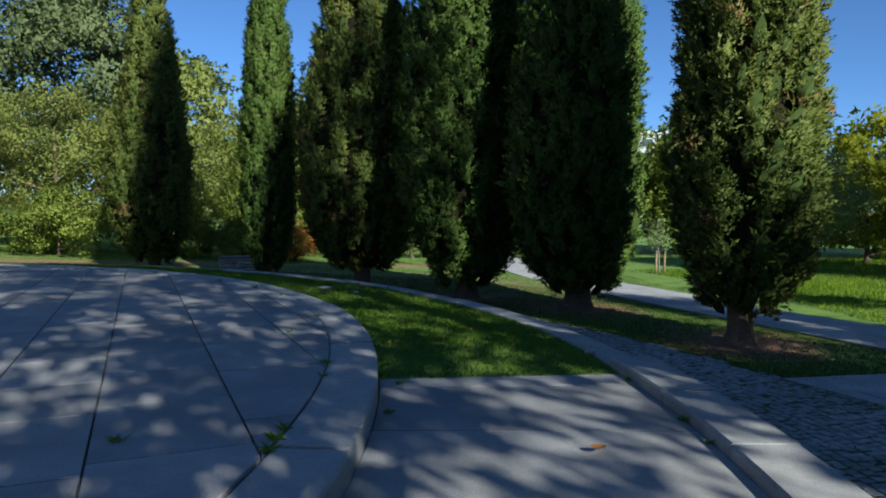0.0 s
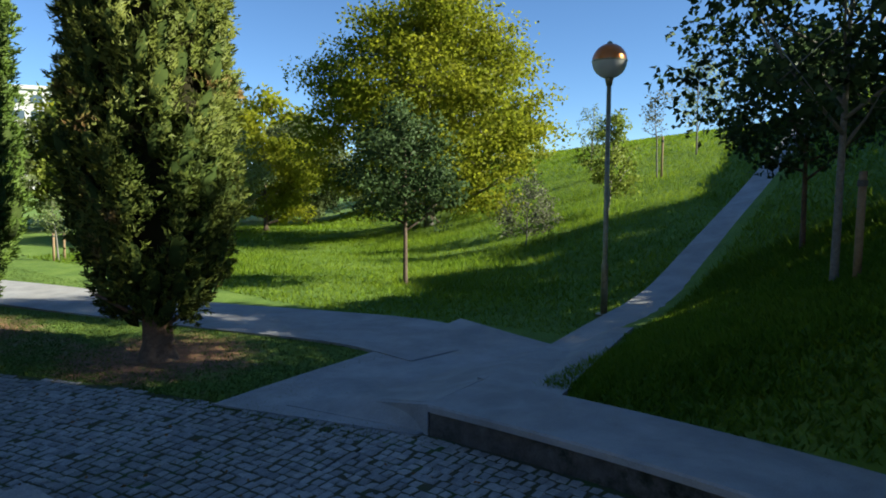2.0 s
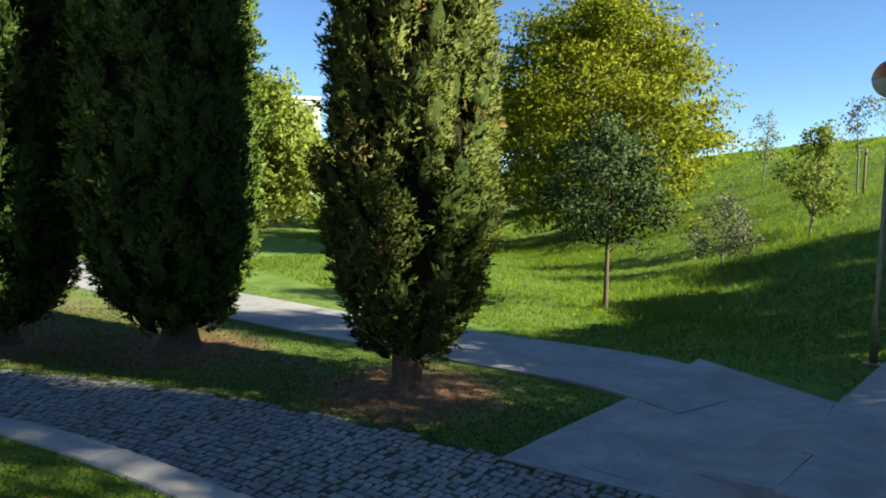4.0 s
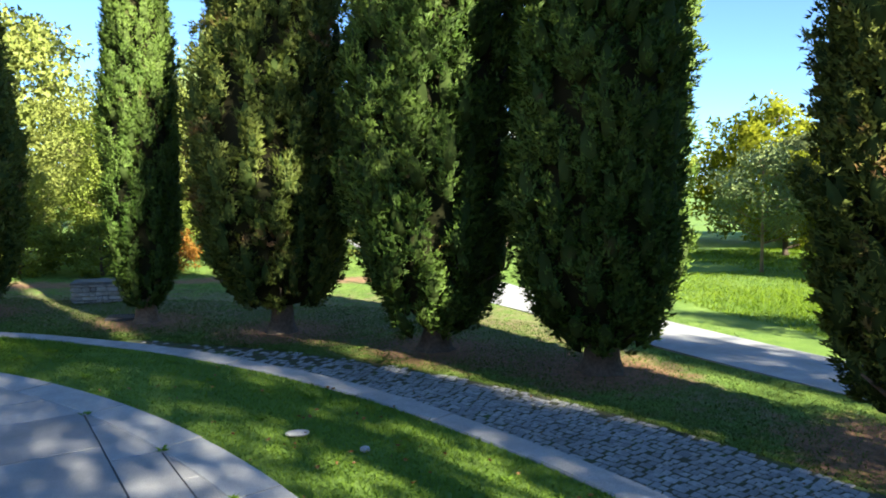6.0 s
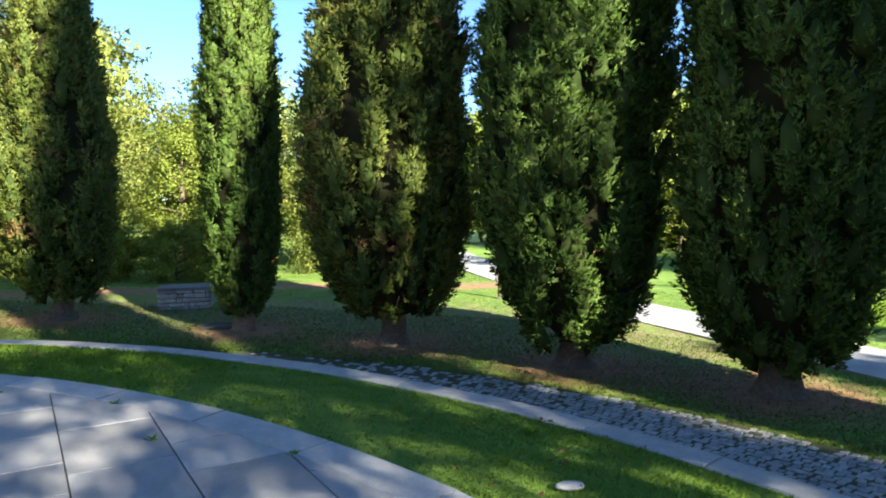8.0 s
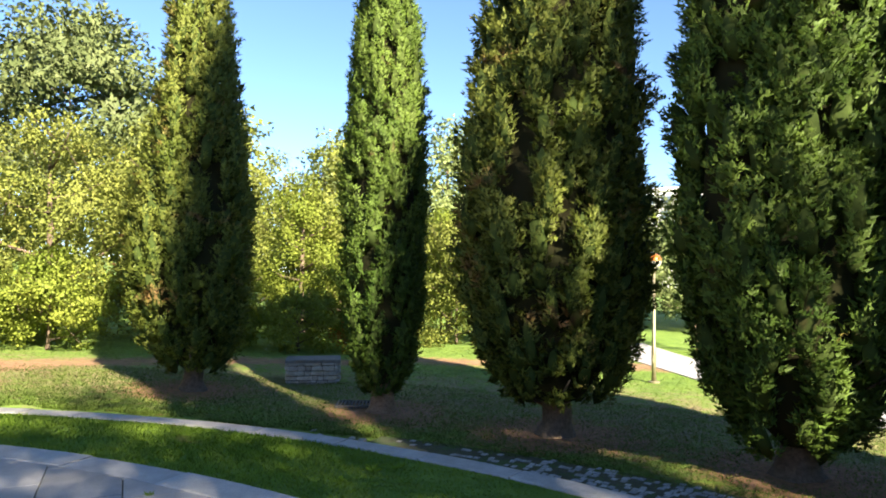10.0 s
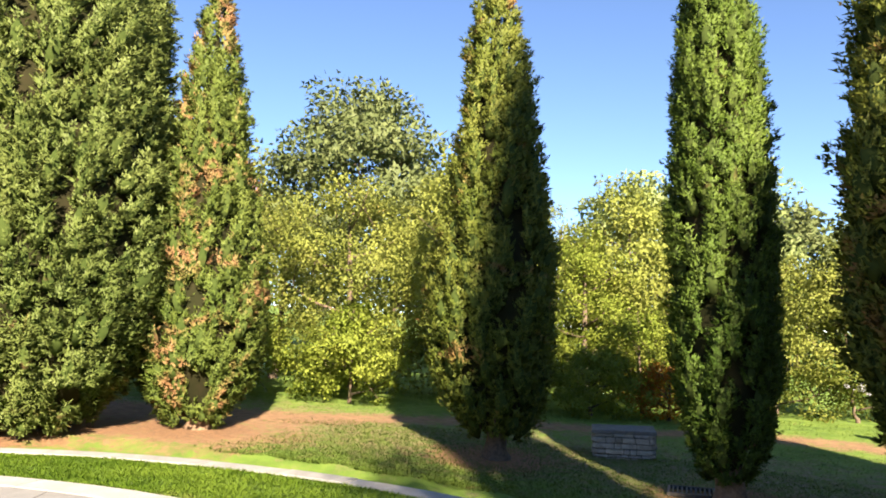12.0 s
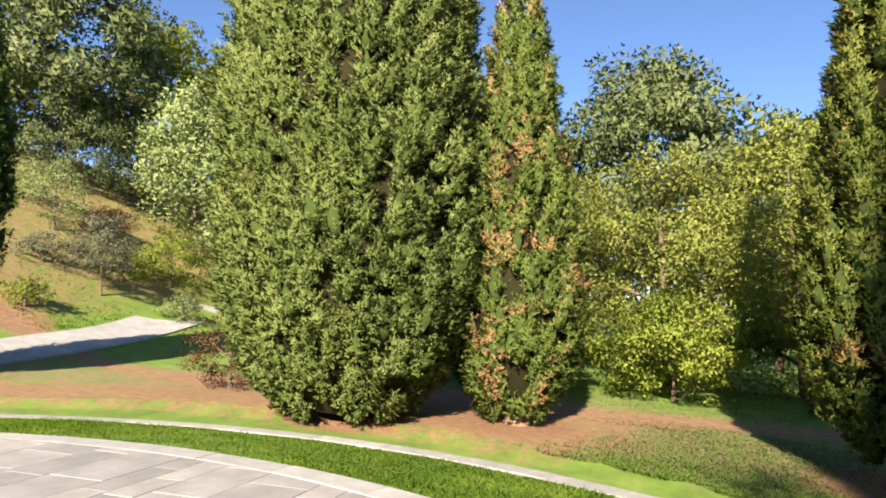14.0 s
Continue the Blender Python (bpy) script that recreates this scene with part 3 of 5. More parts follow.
# ---- trees ----
def cypress(name, x, y, height, rmax, belly, foot, label, seed, mat=CYPRESS, tip=0.12, rough=0.16, trunk=0.17, size=1.0, top=0.75, bark=BARK, lean=(0, 0), group="ring of cypresses", lobes=None, flare=1.0, sprigs=31):
    """An upright conifer: trunk, near-black core painted as inner shade, and a shell of upright plumes set with small
    sprays.
    belly: share of the crown's height at which it is widest; foot: height of the crown's lower edge; top: how full the
    upper half is;
    flare: how far the plumes lean outwards."""
    rng = np.random.default_rng(seed)
    z0 = float(land(x, y))
    tree = thing(name, x, y, z0, label, "tree", group)
    lump, fine = waves(rng, 14, 1.4, 3.4), waves(rng, 16, 3.0, 6.5)
    crown = height - foot

    def radius(u):
        low = np.sqrt(np.clip(1 - ((belly - u) / (belly + 0.03)) ** 2, 0.02, 1))
        high = np.clip(1 - (np.clip(u - belly, 0, 1) / (1 - belly)) ** (1 + 1.6 * top), 0, 1) ** (1.15 - 0.45 * top)
        return rmax * np.maximum(np.where(u < belly, low, high), tip * (1 - u) + 0.02)

    def place(u, a, inset):
        r = radius(u)
        p = np.stack([r * np.cos(a), r * np.sin(a), foot + u * crown], -1)
        swell = 1.04 + rough * lump(p * np.array([1, 1, 0.5])) - 1.1 * rough * np.abs(fine(p * np.array([1, 1, 0.3]))) ** 0.8
        if lobes:
            for la, ldepth, lwide in lobes:
                d = np.angle(np.exp(1j * (a - la)))
                swell = swell - ldepth * np.exp(-(d / lwide) ** 2) * step(0.62, 0.3, u)
        p[..., :2] *= np.maximum(swell - inset / np.maximum(r, 0.2), 0.12)[..., None]
        p[..., 0] += lean[0] * u * u * crown
        p[..., 1] += lean[1] * u * u * crown
        return p

    # trunk with flared foot
    pts = [(0, 0, -0.15), (0, 0, 0.0), (0, 0, 0.07), (0.01, 0, 0.18), (0.015, 0.01, 0.34), (0.0, 0.02, 0.55), (-0.02, 0.01, 0.8), (0, 0, foot + 1.0), (0, 0, foot + crown * 0.5)]
    pieces = [tube(pts, [trunk * k for k in (1.75, 1.55, 1.3, 1.1, 1.0, 0.97, 0.93, 0.85, 0.45)], 18, 0.11, rng)]
    for k in range(7):
        w, h, reach = 2.4 * k + rng.uniform(-0.3, 0.3), rng.uniform(0.35, 1.1), rng.uniform(0.35, 0.8) * rmax
        c = np.array([math.cos(w), math.sin(w), 0])
        pieces.append(tube([c * trunk * 0.7 + (0, 0, h), c * reach * 0.5 + (0, 0, h + 0.12 * reach), c * reach + (0, 0, h + 0.45 * reach)], [0.035, 0.025, 0.012], 6, 0.1, rng))
    part("trunk", as_mesh("trunk", *merged(pieces), bark, True), bark, tree)
    # inner shell, painted near-black as the shade in the gaps between plumes
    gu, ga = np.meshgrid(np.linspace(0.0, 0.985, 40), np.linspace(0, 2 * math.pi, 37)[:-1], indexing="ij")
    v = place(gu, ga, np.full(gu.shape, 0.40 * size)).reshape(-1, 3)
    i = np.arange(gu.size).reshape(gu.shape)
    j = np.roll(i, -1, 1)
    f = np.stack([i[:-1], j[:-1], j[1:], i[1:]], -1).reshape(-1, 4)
    part("inner_foliage", as_mesh("inner_foliage", v, f, INNER_SHADE, True), INNER_SHADE, tree, "near-black core, the shade between plumes put into its colour")
    # plumes, spread evenly over the shell
    us = np.linspace(0, 1, 400)
    area = np.cumsum(radius(us) + 0.05)
    n = int(2 * math.pi * radius(us).mean() * crown / (0.125 * size * size) * (0.85 + 0.15 * flare))
    u = np.interp((np.arange(n) + rng.uniform(0, 1, n)) / n * area[-1], area, us)
    a = np.arange(n) * 2.39996 + rng.normal(0, 0.3, n)
    fit = np.clip(radius(u) / (0.6 * rmax), 0.5, 1)
    thick = rng.uniform(0.12, 0.21, n) * size * fit
    length = rng.uniform(0.42, 0.85, n) * size * fit
    p = place(u, a, rng.uniform(0.15, 0.32, n) * size * fit)
    out = np.stack([np.cos(a), np.sin(a), np.zeros(n)], -1)
    lay = (rng.uniform(0.12, 0.42, n) * flare + 0.5 * step(0.10, 0.0, u))[:, None]
    axis = unit(out * lay + np.array([0, 0, 1.0]) + rng.normal(0, 0.12, (n, 3)))
    root = p - axis * (0.4 * length)[:, None]
    e1 = unit(out - axis * (out * axis).sum(-1, keepdims=True))
    e2 = np.cross(axis, e1)

    def swollen(s):
        return 1.75 * (s + 0.08) ** 0.5 * np.clip(1 - s, 0, 1) ** 0.6

    # the plumes' closed bodies, coloured dark for the shade behind the sprays
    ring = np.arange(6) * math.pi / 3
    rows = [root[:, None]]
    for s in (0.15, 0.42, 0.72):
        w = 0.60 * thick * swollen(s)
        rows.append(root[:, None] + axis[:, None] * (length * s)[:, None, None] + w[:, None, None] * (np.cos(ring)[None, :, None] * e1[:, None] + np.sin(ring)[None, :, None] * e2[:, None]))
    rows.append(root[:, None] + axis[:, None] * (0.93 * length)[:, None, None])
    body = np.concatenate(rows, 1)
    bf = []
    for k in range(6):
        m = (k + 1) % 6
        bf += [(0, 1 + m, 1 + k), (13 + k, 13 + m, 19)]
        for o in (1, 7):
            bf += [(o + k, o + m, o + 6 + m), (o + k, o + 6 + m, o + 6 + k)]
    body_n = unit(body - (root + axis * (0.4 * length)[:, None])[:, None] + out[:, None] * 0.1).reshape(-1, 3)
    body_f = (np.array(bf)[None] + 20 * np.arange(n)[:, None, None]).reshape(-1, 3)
    # sprays
    k = np.repeat(np.arange(n), sprigs)
    s = rng.uniform(0.02, 1.0, len(k)) ** 0.85
    ph = rng.uniform(-2.3, 2.3, len(k))
    rad = np.cos(ph)[:, None] * e1[k] + np.sin(ph)[:, None] * e2[k]
    at = root[k] + axis[k] * (length[k] * s)[:, None] + rad * (thick[k] * swollen(s) * rng.uniform(0.6, 1.0, len(k)))[:, None]
    sax = unit(rad * 0.7 + axis[k] * 0.85 + rng.normal(0, 0.22, at.shape))
    sl = rng.uniform(0.07, 0.16, len(k)) * size
    per = 9
    q = np.repeat(np.arange(len(k)), per)
    t = rng.uniform(0, 1, len(q))
    base = at[q] + sax[q] * (sl[q] * t)[:, None] + rng.normal(0, 0.016 * size, (len(q), 3))
    way = sax[q] + rng.normal(0, 0.42, base.shape)
    v, f = needles(base, way, rng.uniform(0.05, 0.09, len(q)) * size, rng.uniform(0.023, 0.039, len(q)) * size, rng)
    nrm = unit(rad[q] * 0.55 + sax[q] * 0.35 + out[k][q] * 0.25 + rng.normal(0, 0.22, base.shape))
    v, f, nn = facing(v, f, nrm, 3)
    # bodies take the darker green, so shade between sprays is in their colour
    part("plume_bodies", as_mesh("plume_bodies", body.reshape(-1, 3), body_f, PAINTED_SHADE, normals=body_n), PAINTED_SHADE, tree, "dark plume bodies with shade painted into their green")
    part("foliage", as_mesh("foliage", v, f, mat, normals=nn), mat, tree)
    return tree


def limbs(rng, height, spread, start, count, r0, crown_mid, up=0.6):
    """A trunk with limbs that fork once; returns the pieces and the limb ends."""
    bend = rng.normal(0, 0.03 * height, 2)
    pts = [(0, 0, -0.15), (0, 0, 0.1), (bend[0] * 0.3, bend[1] * 0.3, start), (bend[0], bend[1], height * 0.6), (bend[0] * 1.3, bend[1] * 1.3, height * 0.92)]
    pieces, ends = [tube(pts, [r0 * 1.4, r0 * 1.1, r0 * 0.9, r0 * 0.45, r0 * 0.1], 9, 0.08, rng)], []
    for k in range(count):
        a = 2.4 * k + rng.uniform(-0.4, 0.4)
        z = start + (height * 0.85 - start) * (k + 0.5) / count
        reach = spread * rng.uniform(0.6, 1.0) * (1 - 0.45 * (k / count))
        b = np.array([bend[0] * z / height, bend[1] * z / height, z])
        e = b + np.array([math.cos(a) * reach, math.sin(a) * reach, reach * up * rng.uniform(0.5, 1.2)])
        m = (b + e) / 2 + np.array([0, 0, -0.08 * reach])
        rr = r0 * 0.42 * (1 - 0.6 * k / count) + 0.006
        pieces.append(tube([b, m, e], [rr, rr * 0.65, rr * 0.2], 6))
        ends += [e, m]
        for _ in range(2):
            t = m + (e - m) * rng.uniform(0.1, 0.6)
            w = t + rng.normal(0, 1, 3) * reach * 0.28 + np.array([0, 0, reach * 0.15])
            pieces.append(tube([t, w], [rr * 0.45, rr * 0.12], 5))
            ends.append(w)
    return pieces, ends


def broadleaf(name, x, y, height, wide, low, label, mat, seed, leaf=0.12, count=9000, clumps=90, bark=GREY_BARK, trunk=0.09, category="tree", group="", open_=0.35, flat=1.0, z=None, branches=14, up=0.6, loose=0.3):
    """A leafy tree or shrub: trunk and limbs, and a crown of clumps of small leaves with gaps.
    low: height of the crown's underside; open_: how loose the clumps hang."""
    rng = np.random.default_rng(seed)
    count = int(count * 0.95)
    tree = thing(name, x, y, float(land(x, y)) if z is None else z, label, category, group)
    pieces, ends = limbs(rng, height, wide * 0.5, max(low * 0.8, 0.15), branches, trunk, (low + height) / 2, up)
    part("trunk", as_mesh("trunk", *merged(pieces), bark, True), bark, tree)
    mid, half = (low + height) / 2, (height - low) / 2
    d = unit(rng.normal(size=(clumps, 3)))
    k = rng.uniform(0.25, 1.0, clumps) ** 0.45
    c = d * k[:, None] * np.array([wide / 2, wide / 2, half])
    c[:, :2] *= (1.08 - 0.35 * np.clip(c[:, 2:] / half, -1, 1))
    c *= 1 + 0.07 * rng.normal(size=(clumps, 1))
    c[:, 2] += mid
    e = np.array(ends)
    e = e[(e[:, 2] > low * 0.8)]
    c = np.concatenate([c, e])
    size = np.concatenate([rng.uniform(0.5, 1.2, clumps), rng.uniform(0.35, 0.7, len(e))]) * (wide * height) ** 0.5 * 0.14
    share = size ** 2 / (size ** 2).sum()
    which = rng.choice(len(c), count, p=share)
    off = unit(rng.normal(size=(count, 3))) * (rng.uniform(0, 1, count) ** open_)[:, None]
    off[:, 2] *= 0.65 * flat
    base = c[which] + off * size[which][:, None]
    base[:, 2] = np.maximum(base[:, 2], 0.05)
    way = off + rng.normal(0, 0.7, (count, 3)) + np.array([0, 0, -0.25])
    corners = 4 if leaf < 0.11 or loose > 0.4 else 3
    shape = leaves if corners == 4 else needles
    v, f = shape(base, way, leaf * rng.uniform(0.6, 1.15, count), leaf * rng.uniform(0.45, 0.75, count), rng)
    outward = unit(off * 0.8 + unit(c[which] - np.array([0, 0, mid])) * 0.45 + rng.normal(0, loose, (count, 3)) + np.array([0, 0, loose - 0.3]))
    v, f, nn = facing(v, f, outward, corners)
    part("crown", as_mesh("crown", v, f, mat, normals=nn), mat, tree)
    return tree


def tree_things():
    c = TREES
    cypress("cypress", *c["c1"], 9.3, 1.15, 0.20, 0.45, "tall cypress with rust-tinged green foliage on worn turf", 11, CYPRESS_RUSTY, rough=0.2, top=0.35, size=0.95)
    cypress("cypress", *c["c2"], 10.0, 0.74, 0.22, 0.34, "slim columnar dark green cypress with needle litter at its foot", 12, CYPRESS, rough=0.06, top=0.62, size=0.68, bark=RED_BARK, flare=0.5)
    cypress("cypress", *c["c3"], 9.8, 1.45, 0.22, 0.52, "broad dark cypress with orange-brown dead sprays", 13, CYPRESS_RUSTY, rough=0.2, top=0.7, trunk=0.2)
    cypress("cypress", *c["c4"], 9.8, 1.38, 0.22, 0.38, "broad dark green cypress with a bare hollow in its side", 14, CYPRESS, rough=0.17, top=0.8, lobes=[(-0.9, 0.45, 0.35)], trunk=0.2)
    cypress("cypress", *c["c5"], 9.6, 1.28, 0.20, 0.40, "dense dark green cypress flaring from a short trunk", 15, CYPRESS, rough=0.16, top=0.8, trunk=0.22)
    cypress("cypress", *c["c6"], 9.0, 1.03, 0.24, 0.52, "ragged cypress with sunlit yellow-green sprays and bare lower trunk", 16, CYPRESS_RUSTY, rough=0.24, top=0.55, bark=RED_BARK, trunk=0.16, flare=1.3, size=0.9)
    cypress("juniper", *c["ca"], 12.5, 2.4, 0.22, 0.12, "massive bushy grey-green conifer reaching to the ground", 17, JUNIPER, rough=0.11, top=0.75, size=1.0, trunk=0.24, flare=2.6, sprigs=34)
    cypress("cypress", *c["cb"], 9.6, 1.25, 0.18, 0.20, "tapering cypress with large brown dead patches", 18, CYPRESS_BROWN, rough=0.2, top=0.15, bark=RED_BARK, flare=1.6, size=0.85)
    cypress("cypress", *c["cc"], 10.5, 1.3, 0.35, 0.5, "dark shaded cypress beside the slope", 19, CYPRESS, rough=0.15, top=0.7, sprigs=20)


tree_things()


def lamp(name, x, y, height, globe, label, seed=0):
    z = float(land(x, y))
    post = thing(name, x, y, z, label, "lamp", "park lamps")
    part("base_plate", as_mesh("base_plate", *tube([(0, 0, -0.05), (0, 0, 0.03), (0, 0, 0.04)], [0.12, 0.12, 0.09], 16), POLE), POLE, post)
    top = height - globe
    part("pole", as_mesh("pole", *tube([(0, 0, 0), (0, 0, 0.75), (0, 0, 0.78), (0, 0, top - 0.06)], [0.048, 0.048, 0.036, 0.032], 16), POLE, True), POLE, post)
    part("hatch", as_mesh("hatch", *tube([(-0.034, -0.034, 0.42), (-0.036, -0.036, 0.6)], [0.018, 0.018], 4), POLE), POLE, post)
    part("collar", as_mesh("collar", *tube([(0, 0, top - 0.1), (0, 0, top - 0.03), (0, 0, top + 0.02)], [0.04, 0.052, 0.07], 16), POLE, True), POLE, post, "dark lamp holder")
    bm = bmesh.new()
    bmesh.ops.create_uvsphere(bm, u_segments=32, v_segments=18, radius=globe / 2)
    bmesh.ops.delete(bm, geom=[q for q in bm.verts if q.co.z > 0.012], context="VERTS")
    bmesh.ops.translate(bm, verts=bm.verts, vec=(0, 0, top + globe / 2))
    for q in bm.faces:
        q.smooth = True
    part("lower_globe", bm, GLOBE, post, "clear lower half of the globe")
    bm = bmesh.new()
    bmesh.ops.create_uvsphere(bm, u_segments=32, v_segments=18, radius=globe / 2)
    bmesh.ops.delete(bm, geom=[q for q in bm.verts if q.co.z < -0.012], context="VERTS")
    bmesh.ops.translate(bm, verts=bm.verts, vec=(0, 0, top + globe / 2))
    for q in bm.faces:
        q.smooth = True
    part("upper_globe", bm, AMBER, post, "copper-coloured upper half of the globe")
    part("seam", as_mesh("seam", *tube([(0, 0, top + globe / 2 - 0.01), (0, 0, top + globe / 2 + 0.01)], [globe / 2 + 0.006] * 2, 32), POLE), POLE, post)
    part("finial", as_mesh("finial", *tube([(0, 0, height - 0.01), (0, 0, height + 0.02), (0, 0, height + 0.035)], [0.05, 0.035, 0.012], 12), POLE), POLE, post)
    part("bulb", as_mesh("bulb", *tube([(0, 0, top), (0, 0, top + 0.12), (0, 0, top + 0.2)], [0.03, 0.045, 0.015], 10), BULB, True), BULB, post)
    return post


POLE, pt, pb = material("galvanised_pole", 0.5, 0.6)
pt.links.new(ramp(pt, noise_out(pt, 14.0, 5.0), [(0.3, (0.20, 0.18, 0.11)), (0.7, (0.34, 0.31, 0.20))]), pb.inputs["Base Color"])
GLOBE, gt, gb = material("clear_globe", 0.3)
gb.inputs["Base Color"].default_value, gb.inputs["Transmission Weight"].default_value = (0.72, 0.72, 0.68, 1), 0.35
AMBER, at_, ab = material("copper_globe", 0.28)
ab.inputs["Base Color"].default_value, ab.inputs["Metallic"].default_value = (0.55, 0.17, 0.035, 1), 0.55
BULB, bt, bb = material("bulb", 0.4)
bb.inputs["Base Color"].default_value = (0.7, 0.7, 0.68, 1)
lamp("street_lamp", 9.2, 5.6, 3.85, 0.48, "slender park lamp with a copper and clear globe on turf")
lamp("street_lamp", 1.22, 20.6, 2.75, 0.32, "slender park lamp with a pale globe beside the path")


def stake(x, y, h, z=None, r=0.035):
    z = float(land(x, y)) if z is None else z
    ob = thing("tree_stake", x, y, z, "round timber stake beside a young tree", "stake", "tree stakes")
    part("post", as_mesh("post", *tube([(0, 0, -0.1), (0.01, 0, h * 0.5), (0.02, 0, h)], [r, r, r * 0.95], 10), TIMBER, True), TIMBER, ob)
    part("tie", as_mesh("tie", *tube([(0.015, 0, h * 0.86), (0.015, 0, h * 0.92)], [r * 1.25] * 2, 10), GAP), GAP, ob, "dark rubber tie")


# planted trees on the hill
broadleaf("beech", 19.9, 18.9, 9.2, 8.6, 0.5, "large spreading beech turning golden green on the slope", BEECH, 31, 0.16, 76000, 420, GREY_BARK, 0.22, open_=0.75, flat=0.5, branches=30, up=0.35, loose=0.6)
broadleaf("young_tree", 10.0, 10.45, 3.6, 2.1, 1.25, "small dark-leaved tree with a thin trunk on the lawn", APPLE, 32, 0.10, 7600, 70, BARK, 0.045, group="young trees")
broadleaf("shrub", 14.57, 10.7, 1.75, 1.4, 0.1, "sparse grey-green sapling in long grass", GREY_LEAF, 33, 0.075, 2200, 60, GREY_BARK, 0.02, "shrub", open_=0.7, up=1.2)
broadleaf("young_tree", 17.3, 9.9, 2.7, 1.4, 0.4, "bushy green young tree on the hillside", LIME, 34, 0.095, 3800, 50, GREY_BARK, 0.03, group="young trees", open_=0.7, up=1.6)
broadleaf("young_tree", 21.4, 10.4, 3.0, 0.9, 1.5, "thin staked sapling with sparse leaves", GREY_LEAF, 35, 0.09, 500, 25, GREY_BARK, 0.025, group="young trees", open_=0.8)
stake(21.3, 10.2, 1.3)
broadleaf("young_tree", 25.6, 10.8, 3.6, 1.7, 1.0, "pale young tree near the crest of the hill", PALE, 36, 0.10, 1300, 45, GREY_BARK, 0.03, group="young trees", open_=0.8, up=1.8)
broadleaf("young_tree", 26.7, 15.8, 2.9, 1.2, 0.6, "pale young tree on the far slope", PALE, 37, 0.10, 900, 35, GREY_BARK, 0.03, group="young trees", open_=0.8, up=1.8)
broadleaf("apple_tree", 7.52, 2.33, 4.2, 2.9, 1.45, "dark-leaved fruit tree with a bent grey trunk and stake", APPLE, 38, 0.095, 10500, 60, GREY_BARK, 0.036, group="young trees", open_=0.7, branches=18, up=1.3)
stake(7.38, 2.12, 0.95)
broadleaf("young_tree", 10.1, 3.25, 3.0, 2.0, 1.1, "shaded young tree on the bank", APPLE, 39, 0.10, 5500, 60, BARK, 0.035, group="young trees")
broadleaf("young_tree", 13.7, 23.45, 4.3, 3.0, 1.1, "young tree with fresh pale green leaves beside the path", PALE, 40, 0.12, 6500, 80, TIMBER, 0.06, group="young trees")
broadleaf("young_tree", 7.6, 22.2, 2.0, 0.95, 0.9, "small sapling tied to two stakes", PALE, 41, 0.09, 700, 30, GREY_BARK, 0.025, group="young trees")
stake(7.45, 22.1, 0.8)
stake(7.75, 22.15, 0.8)
broadleaf("young_tree", 4.95, 26.9, 4.6, 3.2, 1.0, "round young tree with pale green leaves and stakes", PALE, 42, 0.12, 7800, 80, GREY_BARK, 0.05, group="young trees")
stake(4.6, 26.6, 1.2)
stake(5.3, 26.7, 1.2)

